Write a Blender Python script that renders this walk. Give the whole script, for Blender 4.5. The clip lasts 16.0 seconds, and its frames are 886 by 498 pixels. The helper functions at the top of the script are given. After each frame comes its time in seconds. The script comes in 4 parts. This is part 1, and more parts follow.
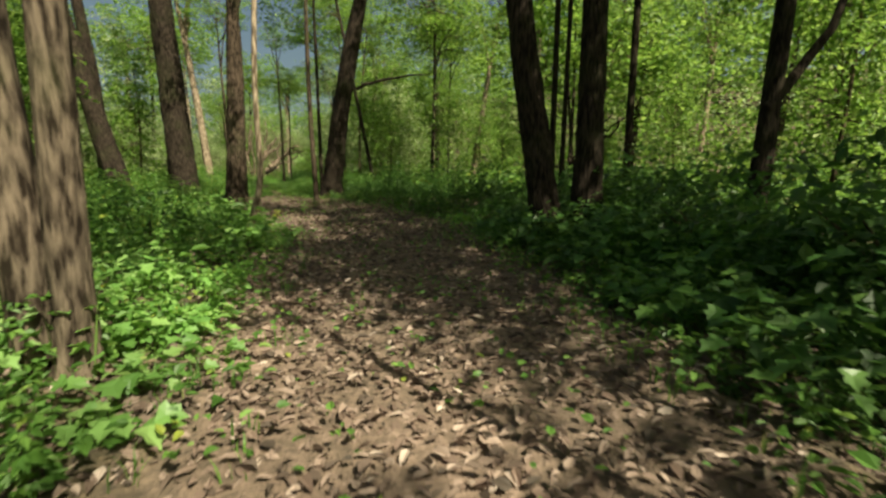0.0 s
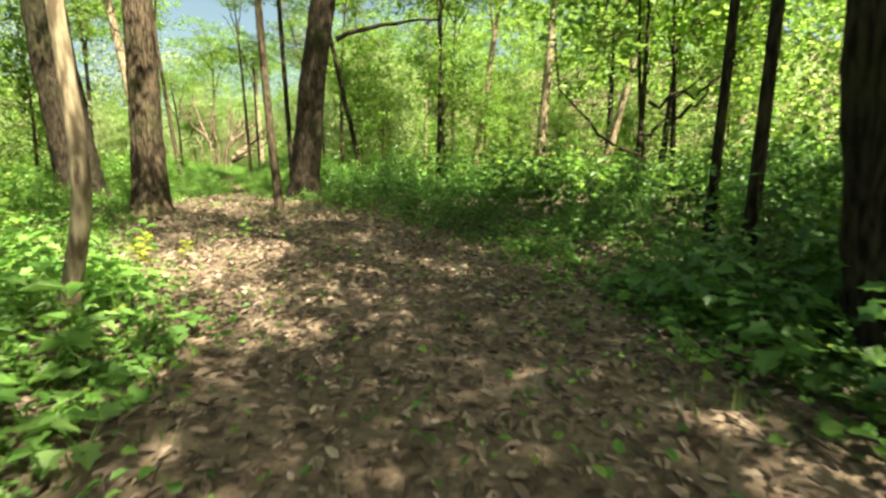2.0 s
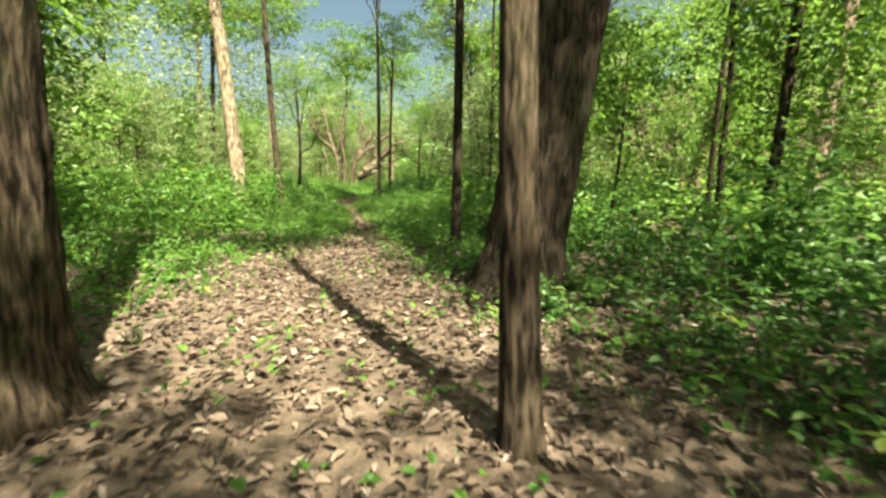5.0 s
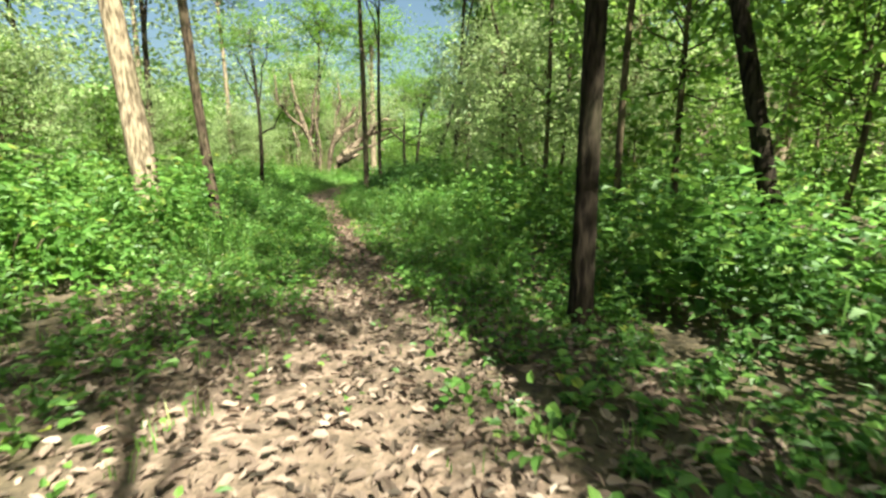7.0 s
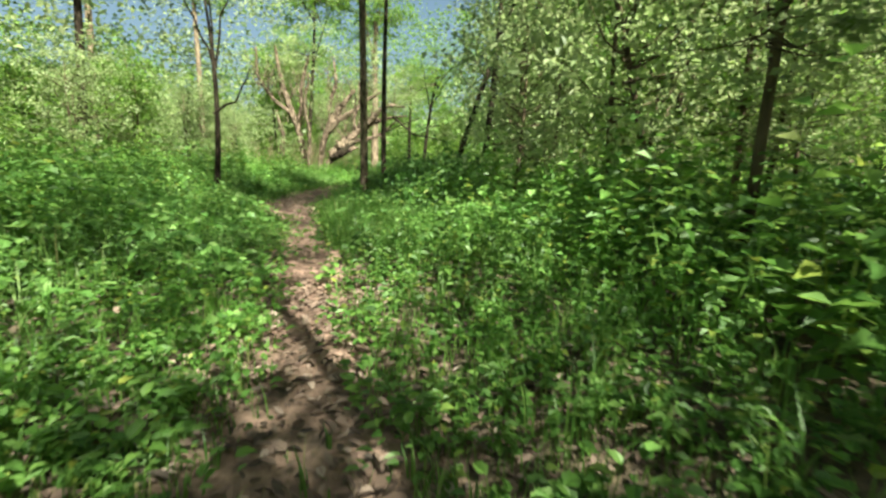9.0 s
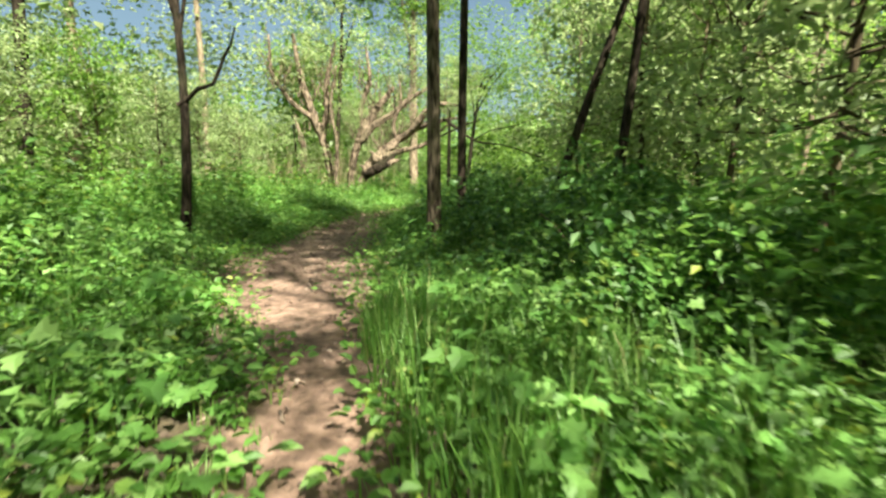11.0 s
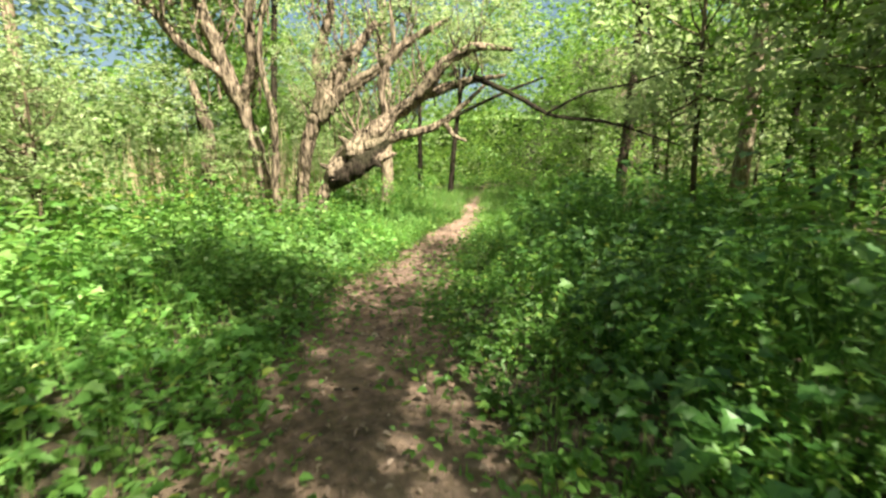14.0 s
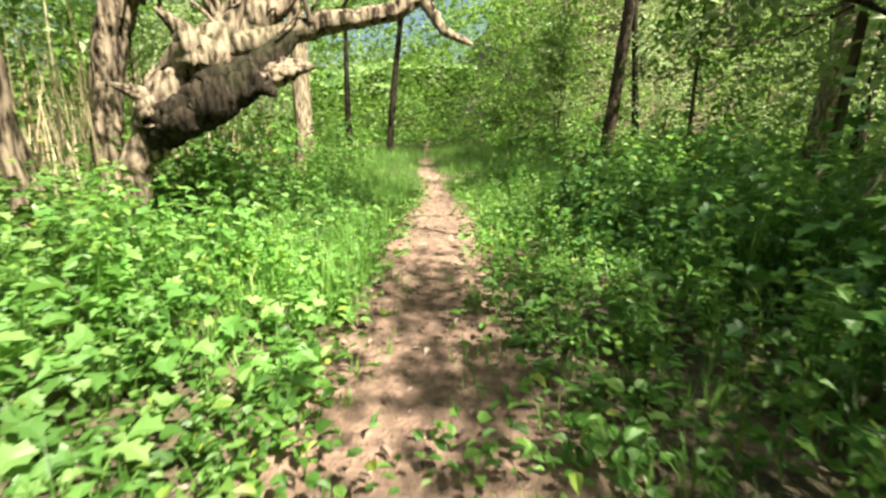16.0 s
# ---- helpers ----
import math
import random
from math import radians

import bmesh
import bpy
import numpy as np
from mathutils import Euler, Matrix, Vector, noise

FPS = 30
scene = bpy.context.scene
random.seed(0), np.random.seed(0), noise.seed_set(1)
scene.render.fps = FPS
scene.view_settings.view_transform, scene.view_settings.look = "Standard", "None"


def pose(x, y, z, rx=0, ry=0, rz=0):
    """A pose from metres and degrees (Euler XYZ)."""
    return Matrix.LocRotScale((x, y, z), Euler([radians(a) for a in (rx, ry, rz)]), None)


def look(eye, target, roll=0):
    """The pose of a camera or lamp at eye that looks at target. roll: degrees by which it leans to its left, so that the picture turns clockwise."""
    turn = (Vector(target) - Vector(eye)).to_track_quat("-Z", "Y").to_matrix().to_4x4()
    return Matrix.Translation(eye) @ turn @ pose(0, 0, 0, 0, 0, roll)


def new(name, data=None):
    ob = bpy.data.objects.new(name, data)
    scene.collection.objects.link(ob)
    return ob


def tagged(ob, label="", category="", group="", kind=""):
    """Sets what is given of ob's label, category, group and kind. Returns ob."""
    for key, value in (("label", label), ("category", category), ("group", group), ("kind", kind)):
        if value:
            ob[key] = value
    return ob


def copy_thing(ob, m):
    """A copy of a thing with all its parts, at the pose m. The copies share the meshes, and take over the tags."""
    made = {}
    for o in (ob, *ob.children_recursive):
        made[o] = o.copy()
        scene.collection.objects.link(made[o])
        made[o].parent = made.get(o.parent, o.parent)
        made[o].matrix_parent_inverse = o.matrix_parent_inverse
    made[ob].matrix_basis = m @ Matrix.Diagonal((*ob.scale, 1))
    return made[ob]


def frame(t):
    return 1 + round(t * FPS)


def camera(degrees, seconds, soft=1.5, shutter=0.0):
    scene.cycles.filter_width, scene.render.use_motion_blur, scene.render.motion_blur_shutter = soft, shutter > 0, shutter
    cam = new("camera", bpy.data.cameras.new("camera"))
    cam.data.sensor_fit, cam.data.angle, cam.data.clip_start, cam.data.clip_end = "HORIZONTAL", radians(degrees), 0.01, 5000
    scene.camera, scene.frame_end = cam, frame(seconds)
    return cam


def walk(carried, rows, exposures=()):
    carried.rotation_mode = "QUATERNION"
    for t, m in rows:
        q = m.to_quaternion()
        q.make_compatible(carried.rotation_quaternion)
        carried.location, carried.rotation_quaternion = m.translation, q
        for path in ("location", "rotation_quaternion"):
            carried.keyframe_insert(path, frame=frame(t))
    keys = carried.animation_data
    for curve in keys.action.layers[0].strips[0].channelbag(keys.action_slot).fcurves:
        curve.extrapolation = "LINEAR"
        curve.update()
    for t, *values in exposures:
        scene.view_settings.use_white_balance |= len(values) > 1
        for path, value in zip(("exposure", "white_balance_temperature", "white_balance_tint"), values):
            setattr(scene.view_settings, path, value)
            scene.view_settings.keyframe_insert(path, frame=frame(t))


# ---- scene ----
cam = camera(87.7, 16.0, soft=2.6, shutter=0.2)
PATH = [
    (0.0, pose(-0.000, 0.000, 1.190, 80.57, -0.26, 0.00)),
    (0.5, pose(-0.301, 1.193, 1.270, 80.09, 0.22, -2.02)),
    (1.0, pose(-0.517, 2.382, 1.327, 79.75, 0.75, -2.32)),
    (1.5, pose(-0.744, 3.648, 1.303, 79.15, 0.73, -2.46)),
    (2.0, pose(-0.958, 5.033, 1.248, 78.78, 0.44, -2.15)),
    (2.5, pose(-1.293, 6.408, 1.185, 79.35, 0.76, 0.05)),
    (3.0, pose(-1.723, 7.794, 1.128, 80.04, 0.56, 4.75)),
    (3.5, pose(-2.235, 9.117, 1.110, 80.35, -0.04, 8.18)),
    (4.0, pose(-2.846, 10.374, 1.170, 80.66, -0.20, 9.27)),
    (4.5, pose(-3.349, 11.626, 1.245, 80.65, -1.30, 9.62)),
    (5.0, pose(-3.989, 12.938, 1.305, 81.09, -1.13, 12.07)),
    (6.2, pose(-5.230, 15.600, 1.370, 80.00, -0.60, 11.00)),
    (7.5, pose(-6.349, 18.527, 1.393, 78.54, -0.03, 8.56)),
    (8.0, pose(-6.691, 19.733, 1.261, 78.75, -1.02, 8.82)),
    (10.5, pose(-9.013, 25.463, 1.138, 79.88, -0.77, 10.91)),
    (11.0, pose(-9.692, 26.785, 1.142, 80.72, -0.01, 12.61)),
    (11.5, pose(-10.385, 28.041, 1.191, 80.98, 0.55, 13.68)),
    (12.0, pose(-11.135, 29.224, 1.257, 80.69, 0.11, 13.73)),
    (12.5, pose(-11.790, 30.363, 1.272, 80.64, 0.20, 13.26)),
    (13.0, pose(-12.256, 31.441, 1.290, 80.34, 0.47, 11.94)),
    (13.5, pose(-12.690, 32.545, 1.314, 80.04, 0.95, 8.73)),
    (14.0, pose(-13.059, 33.720, 1.330, 80.01, 0.87, 5.33)),
    (14.5, pose(-13.347, 34.907, 1.328, 79.63, 0.69, 3.78)),
    (15.0, pose(-13.622, 36.146, 1.334, 78.72, 0.50, 2.22)),
    (15.5, pose(-13.839, 37.289, 1.254, 77.13, 0.23, -0.65)),
    (16.0, pose(-13.979, 38.464, 1.157, 74.84, -0.04, -3.68)),
]
EXPOSURES = [(0.0, 1.15, 7700, -4), (1.0, 1.75, 8000, -7), (2.0, 2.55, 8000, -8), (3.5, 2.3, 7800, -8), (5.0, 2.15, 7600, -8), (7.5, 2.2, 6700, -7), (8.0, 2.0, 6700, -6), (10.5, 2.05, 6900, -6), (12.5, 2.15, 7100, -4), (16.0, 2.15, 7000, -4)]
walk(cam, PATH, EXPOSURES)

# ---- light: a high sun behind the walker's right shoulder, open sky ----
SUN_SIDE, SUN_BACK, SUN_HEIGHT = 0.66, -0.75, 54.0
world = bpy.data.worlds.new("sky")
scene.world = world
world.use_nodes = True
sky = world.node_tree.nodes.new("ShaderNodeTexSky")
sky.sky_type, sky.sun_disc = "NISHITA", False
sky.sun_elevation, sky.sun_rotation = radians(SUN_HEIGHT), math.atan2(SUN_SIDE, SUN_BACK)
sky.air_density, sky.dust_density = 1.0, 3.6
world.node_tree.links.new(sky.outputs[0], world.node_tree.nodes["Background"].inputs[0])
world.node_tree.nodes["Background"].inputs[1].default_value = 0.041
sun_data = bpy.data.lights.new("sun", "SUN")
sun_data.energy, sun_data.angle, sun_data.color = 5.0, radians(0.53), (1.0, 0.95, 0.86)
sun = new("sun", sun_data)
flat = math.cos(radians(SUN_HEIGHT)) / math.hypot(SUN_SIDE, SUN_BACK)
sun.matrix_basis = look((SUN_SIDE * flat * 60, SUN_BACK * flat * 60, math.sin(radians(SUN_HEIGHT)) * 60), (0, 0, 0))


# ---- materials ----
def nodes_of(name):
    mat = bpy.data.materials.new(name)
    mat.use_nodes = True
    tree = mat.node_tree
    return mat, tree, tree.nodes["Principled BSDF"], lambda kind: tree.nodes.new("ShaderNode" + kind)


def ramp(make, stops):
    node = make("ValToRGB")
    node.color_ramp.elements[0].position, node.color_ramp.elements[0].color = stops[0][0], (*stops[0][1], 1)
    node.color_ramp.elements[1].position, node.color_ramp.elements[1].color = stops[-1][0], (*stops[-1][1], 1)
    for place, colour in stops[1:-1]:
        node.color_ramp.elements.new(place).color = (*colour, 1)
    return node


def noise_at(tree, make, scale, detail=4.0, stretch=None):
    """Noise in the object's own metres, drawn out along an axis by stretch."""
    co, tex = make("TexCoord"), make("TexNoise")
    tex.inputs["Scale"].default_value, tex.inputs["Detail"].default_value = scale, detail
    if stretch:
        turn = make("Mapping")
        turn.inputs["Scale"].default_value = stretch
        tree.links.new(co.outputs["Object"], turn.inputs["Vector"])
        tree.links.new(turn.outputs[0], tex.inputs["Vector"])
    else:
        tree.links.new(co.outputs["Object"], tex.inputs["Vector"])
    return tex


def leaf_material(name, stops, through_light=0.45, gloss=0.5):
    """Thin leaves: each leaf its own tone, part of the light passes through."""
    mat, tree, base, make = nodes_of(name)
    geo = make("NewGeometry")
    tone = ramp(make, stops)
    tree.links.new(geo.outputs["Random Per Island"], tone.inputs[0])
    tex = noise_at(tree, make, 0.7, 3.0)
    shift = make("HueSaturation")
    span = make("MapRange")
    span.inputs["From Min"].default_value, span.inputs["From Max"].default_value = 0.3, 0.7
    span.inputs["To Min"].default_value, span.inputs["To Max"].default_value = 0.6, 1.4
    tree.links.new(tex.outputs["Fac"], span.inputs["Value"])
    shift.inputs["Saturation"].default_value = 0.95
    tree.links.new(span.outputs[0], shift.inputs["Value"])
    tree.links.new(tone.outputs[0], shift.inputs["Color"])
    base.inputs["Roughness"].default_value = gloss
    base.inputs["Specular IOR Level"].default_value = 0.42
    tree.links.new(shift.outputs[0], base.inputs["Base Color"])
    clear = make("BsdfTranslucent")
    warm = make("HueSaturation")
    warm.inputs["Hue"].default_value, warm.inputs["Saturation"].default_value, warm.inputs["Value"].default_value = 0.485, 1.0, 1.75
    tree.links.new(shift.outputs[0], warm.inputs["Color"])
    tree.links.new(warm.outputs[0], clear.inputs["Color"])
    mix = make("MixShader")
    mix.inputs[0].default_value = through_light
    tree.links.new(base.outputs[0], mix.inputs[1])
    tree.links.new(clear.outputs[0], mix.inputs[2])
    tree.links.new(mix.outputs[0], tree.nodes["Material Output"].inputs[0])
    return mat


def bark_material(name, dark, light, moss=0.0, ridge=9.0, depth=0.6):
    """Furrowed bark: ridges drawn out along the stem, blotches, a little moss."""
    mat, tree, base, make = nodes_of(name)
    fur = noise_at(tree, make, ridge, 6.0, (1.0, 1.0, 0.2))
    blot = noise_at(tree, make, 2.3, 5.0)
    tone = ramp(make, [(0.38, dark), (0.5, [0.5 * (a + b) for a, b in zip(dark, light)]), (0.62, light)])
    tree.links.new(fur.outputs["Fac"], tone.inputs[0])
    mix = make("MixRGB")
    mix.blend_type = "MULTIPLY"
    patch = ramp(make, [(0.3, (0.7, 0.7, 0.66)), (0.7, (1.12, 1.08, 1.04))])
    tree.links.new(blot.outputs["Fac"], patch.inputs[0])
    mix.inputs[0].default_value = 1.0
    tree.links.new(tone.outputs[0], mix.inputs[1])
    tree.links.new(patch.outputs[0], mix.inputs[2])
    last = mix
    if moss:
        green = noise_at(tree, make, 1.4, 5.0)
        where = ramp(make, [(0.5, (0, 0, 0)), (0.68, (moss, moss, moss))])
        tree.links.new(green.outputs["Fac"], where.inputs[0])
        last = make("MixRGB")
        last.inputs[2].default_value = (0.07, 0.09, 0.03, 1)
        tree.links.new(where.outputs[0], last.inputs[0])
        tree.links.new(mix.outputs[0], last.inputs[1])
    tree.links.new(last.outputs[0], base.inputs["Base Color"])
    base.inputs["Roughness"].default_value = 0.95
    base.inputs["Specular IOR Level"].default_value = 0.08
    bump = make("Bump")
    bump.inputs["Strength"].default_value, bump.inputs["Distance"].default_value = depth, 0.03
    tree.links.new(fur.outputs["Fac"], bump.inputs["Height"])
    tree.links.new(bump.outputs[0], base.inputs["Normal"])
    return mat


def ground_material():
    """Forest soil; on the trail trodden reddish earth, by the mesh's own trail value."""
    mat, tree, base, make = nodes_of("forest_soil")
    fine, wide, grit = noise_at(tree, make, 14.0, 8.0), noise_at(tree, make, 0.9, 5.0), noise_at(tree, make, 60.0, 4.0)
    soil = ramp(make, [(0.3, (0.035, 0.026, 0.016)), (0.55, (0.085, 0.062, 0.036)), (0.75, (0.16, 0.115, 0.07))])
    earth = ramp(make, [(0.36, (0.085, 0.05, 0.038)), (0.5, (0.2, 0.12, 0.092)), (0.66, (0.37, 0.235, 0.185))])
    tree.links.new(fine.outputs["Fac"], soil.inputs[0])
    both = make("MixRGB")
    both.inputs[0].default_value = 0.5
    tree.links.new(fine.outputs["Fac"], both.inputs[1])
    tree.links.new(wide.outputs["Fac"], both.inputs[2])
    tree.links.new(both.outputs[0], earth.inputs[0])
    mould = ramp(make, [(0.3, (0.05, 0.036, 0.022)), (0.52, (0.15, 0.102, 0.075)), (0.72, (0.34, 0.235, 0.19))])
    tree.links.new(both.outputs[0], mould.inputs[0])
    half = make("Attribute")
    half.attribute_name = "litter"
    worn = make("MixRGB")
    tree.links.new(half.outputs["Fac"], worn.inputs[0])
    tree.links.new(earth.outputs[0], worn.inputs[1])
    tree.links.new(mould.outputs[0], worn.inputs[2])
    trail = make("Attribute")
    trail.attribute_name = "trail"
    edge = make("Math")
    edge.operation = "MULTIPLY_ADD"
    tree.links.new(wide.outputs["Fac"], edge.inputs[0])
    edge.inputs[1].default_value = 0.5
    tree.links.new(trail.outputs["Fac"], edge.inputs[2])
    cut = ramp(make, [(0.5, (0, 0, 0)), (0.95, (1, 1, 1))])
    tree.links.new(edge.outputs[0], cut.inputs[0])
    mix = make("MixRGB")
    tree.links.new(cut.outputs[0], mix.inputs[0])
    tree.links.new(soil.outputs[0], mix.inputs[1])
    tree.links.new(worn.outputs[0], mix.inputs[2])
    tree.links.new(mix.outputs[0], base.inputs["Base Color"])
    base.inputs["Roughness"].default_value = 0.95
    bump = make("Bump")
    bump.inputs["Strength"].default_value, bump.inputs["Distance"].default_value = 0.7, 0.03
    tree.links.new(grit.outputs["Fac"], bump.inputs["Height"])
    second = make("Bump")
    second.inputs["Strength"].default_value, second.inputs["Distance"].default_value = 0.6, 0.08
    tree.links.new(fine.outputs["Fac"], second.inputs["Height"])
    tree.links.new(bump.outputs[0], second.inputs["Normal"])
    tree.links.new(second.outputs[0], base.inputs["Normal"])
    return mat


SOIL = ground_material()
CROWN_LEAF = leaf_material("tree_leaf", [(0.0, (0.06, 0.135, 0.015)), (0.5, (0.11, 0.215, 0.03)), (1.0, (0.19, 0.29, 0.055))], 0.5)
PALE_LEAF = leaf_material("willow_leaf", [(0.0, (0.13, 0.19, 0.065)), (0.5, (0.22, 0.29, 0.12)), (1.0, (0.32, 0.37, 0.19))], 0.5)
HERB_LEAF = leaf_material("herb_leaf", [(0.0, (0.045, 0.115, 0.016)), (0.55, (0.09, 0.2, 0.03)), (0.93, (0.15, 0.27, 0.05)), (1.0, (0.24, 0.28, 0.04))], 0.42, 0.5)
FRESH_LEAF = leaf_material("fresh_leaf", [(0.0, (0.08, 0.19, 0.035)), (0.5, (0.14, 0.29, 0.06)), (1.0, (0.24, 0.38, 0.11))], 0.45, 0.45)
# Bramble leaf, and the shaded copy of the herb leaf: shade as colour.
DARK_LEAF = leaf_material("bramble_shade_leaf", [(0.0, (0.025, 0.07, 0.012)), (0.6, (0.055, 0.14, 0.024)), (1.0, (0.11, 0.21, 0.04))], 0.38, 0.45)
GRASS = leaf_material("grass_blade", [(0.0, (0.05, 0.13, 0.018)), (0.6, (0.10, 0.21, 0.03)), (0.95, (0.17, 0.27, 0.06)), (1.0, (0.3, 0.27, 0.12))], 0.4)
LITTER = leaf_material("dead_leaf", [(0.0, (0.045, 0.032, 0.023)), (0.4, (0.13, 0.083, 0.063)), (0.7, (0.21, 0.145, 0.114)), (0.95, (0.29, 0.21, 0.17)), (1.0, (0.42, 0.33, 0.28))], 0.12, 0.75)
CANE = leaf_material("dry_cane", [(0.0, (0.22, 0.16, 0.09)), (0.6, (0.38, 0.29, 0.18)), (1.0, (0.5, 0.42, 0.28))], 0.1, 0.7)
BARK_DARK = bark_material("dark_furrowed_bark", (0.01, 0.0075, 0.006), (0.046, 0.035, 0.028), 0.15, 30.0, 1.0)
BARK_BROWN = bark_material("brown_bark", (0.014, 0.01, 0.008), (0.1, 0.073, 0.056), 0.25, 30.0, 1.0)
BARK_PALE = bark_material("pale_bark", (0.09, 0.065, 0.048), (0.36, 0.285, 0.22), 0.15, 22.0, 0.9)
BARK_OLD = bark_material("gnarled_old_bark", (0.022, 0.015, 0.012), (0.3, 0.228, 0.182), 0.15, 24.0, 1.0)
BARK_GREY = bark_material("grey_brown_bark", (0.018, 0.013, 0.01), (0.16, 0.125, 0.098), 0.25, 26.0, 1.0)
BARK_TWIG = bark_material("twig_bark", (0.05, 0.038, 0.026), (0.15, 0.115, 0.08))

# ---- meshes ----
rng = np.random.default_rng(11)


def mesh(name, verts, faces, material, smooth=False):
    """A mesh from arrays: verts (n, 3), faces a list of (m, k) index arrays."""
    me = bpy.data.meshes.new(name)
    verts = np.asarray(verts, np.float32)
    faces = [np.asarray(f, np.int32) for f in faces if len(f)]
    count = sum(len(f) for f in faces)
    sizes = np.concatenate([np.full(len(f), f.shape[1], np.int32) for f in faces])
    loops = np.concatenate([f.ravel() for f in faces])
    me.vertices.add(len(verts))
    me.vertices.foreach_set("co", verts.ravel())
    me.loops.add(len(loops))
    me.loops.foreach_set("vertex_index", loops)
    me.polygons.add(count)
    me.polygons.foreach_set("loop_start", np.concatenate([[0], np.cumsum(sizes)[:-1]]).astype(np.int32))
    me.polygons.foreach_set("use_smooth", np.full(count, smooth))
    me.update(calc_edges=True)
    me.validate()
    me.materials.append(material)
    return me


def part(name, me, parent, label="", m=None):
    ob = new(name, me)
    ob.parent = parent
    if m is not None:
        ob.matrix_basis = m
    if label:
        tagged(ob, label)
    return ob


def unit(v):
    return v / np.maximum(np.linalg.norm(v, axis=-1, keepdims=True), 1e-9)


def leaf_array(base, ahead, up, length, width, detail=1, droop=0.15, fold=0.2):
    """Leaves as arrays: a blade from base along ahead, folded a little along the middle."""
    n = len(base)
    ahead = unit(ahead)
    side = unit(np.cross(ahead, up))
    up = np.cross(side, ahead)
    length, width = np.broadcast_to(length, n)[:, None], np.broadcast_to(width, n)[:, None]

    def at(along, across, lift):
        return base + ahead * length * along + side * width * across + up * (width * lift)
    tip = base + ahead * length - up * length * droop
    if detail == 4:
        rim = [(0.04, 0.3), (0.22, 0.52), (0.4, 0.3), (0.68, 0.42), (0.74, 0.18), (1.0, 0.0), (0.74, -0.18), (0.68, -0.42), (0.4, -0.3), (0.22, -0.52), (0.04, -0.3)]
        v = np.stack([at(0.3, 0.0, 0.0)] + [at(a, b, fold * abs(b) * 2) - up * length * droop * a * a for a, b in rim], 1).reshape(-1, 3)
        k = np.arange(n)[:, None] * 12
        return v, [np.concatenate([k + np.array([0, j, j % 11 + 1]) for j in range(1, 12)])]
    if detail == 1:
        v = np.stack([base, at(0.45, 0.5, fold), tip, at(0.45, -0.5, fold)], 1).reshape(-1, 3)
        f = np.arange(n)[:, None] * 4 + np.array([0, 3, 2, 1])
        return v, [f]
    v = np.stack([base, at(0.25, 0.46, fold), at(0.66, 0.36, fold * 0.7), tip, at(0.66, -0.36, fold * 0.7), at(0.25, -0.46, fold)], 1).reshape(-1, 3)
    k = np.arange(n)[:, None] * 6
    return v, [np.concatenate([k + np.array([0, 3, 2, 1]), k + np.array([0, 5, 4, 3])])]


def gather(pieces):
    """Joins (verts, [faces]) pieces of like face sizes."""
    verts, faces, at = [], {}, 0
    for v, fs in pieces:
        for f in fs:
            faces.setdefault(f.shape[1], []).append(f + at)
        verts.append(v)
        at += len(v)
    return np.concatenate(verts), [np.concatenate(f) for f in faces.values()]


def tube(points, radii, sides=8, rough=0.0, seed=0, close=True):
    """A swept stem through points, uneven by rough."""
    points = np.asarray(points, float)
    radii = np.asarray(radii, float)
    n = len(points)
    tang = unit(np.gradient(points, axis=0))
    ref = np.array([0.31, 0.95, 0.05]) if abs(tang[0][1]) < 0.8 else np.array([1.0, 0.1, 0.0])
    a = unit(np.cross(tang, ref))
    b = np.cross(tang, a)
    ang = np.linspace(0, 2 * np.pi, sides, endpoint=False)
    r = radii[:, None] * np.ones(sides)
    if rough:
        g = np.random.default_rng(seed)
        lobes = sum(g.normal(0, rough / k) * np.cos(k * ang + g.uniform(0, 6.28)) for k in (2, 3, 5))
        r = r * (1 + lobes + g.normal(0, rough * 0.45, r.shape))
    v = points[:, None] + a[:, None] * (r * np.cos(ang))[..., None] + b[:, None] * (r * np.sin(ang))[..., None]
    i, j = np.meshgrid(np.arange(n - 1), np.arange(sides), indexing="ij")
    k = (j + 1) % sides
    f = np.stack([i * sides + j, i * sides + k, (i + 1) * sides + k, (i + 1) * sides + j], -1).reshape(-1, 4)
    v = v.reshape(-1, 3)
    if close:
        v = np.concatenate([v, points[-1:] + tang[-1:] * radii[-1]])
        top = (n - 1) * sides + np.arange(sides)
        return v, [f, np.stack([top, np.roll(top, -1), np.full(sides, len(v) - 1)], 1)]
    return v, [f]


def bent(start, end, sag, steps=7, seed=0, wiggle=0.0):
    """Points on a bowed line; sag: a vector by which its middle is moved."""
    g = np.random.default_rng(seed)
    t = np.linspace(0, 1, steps)[:, None]
    start, end = np.asarray(start, float), np.asarray(end, float)
    p = start + (end - start) * t + np.asarray(sag) * (4 * t * (1 - t))
    if wiggle:
        p[1:-1] += g.normal(0, wiggle, (steps - 2, 3))
    return p


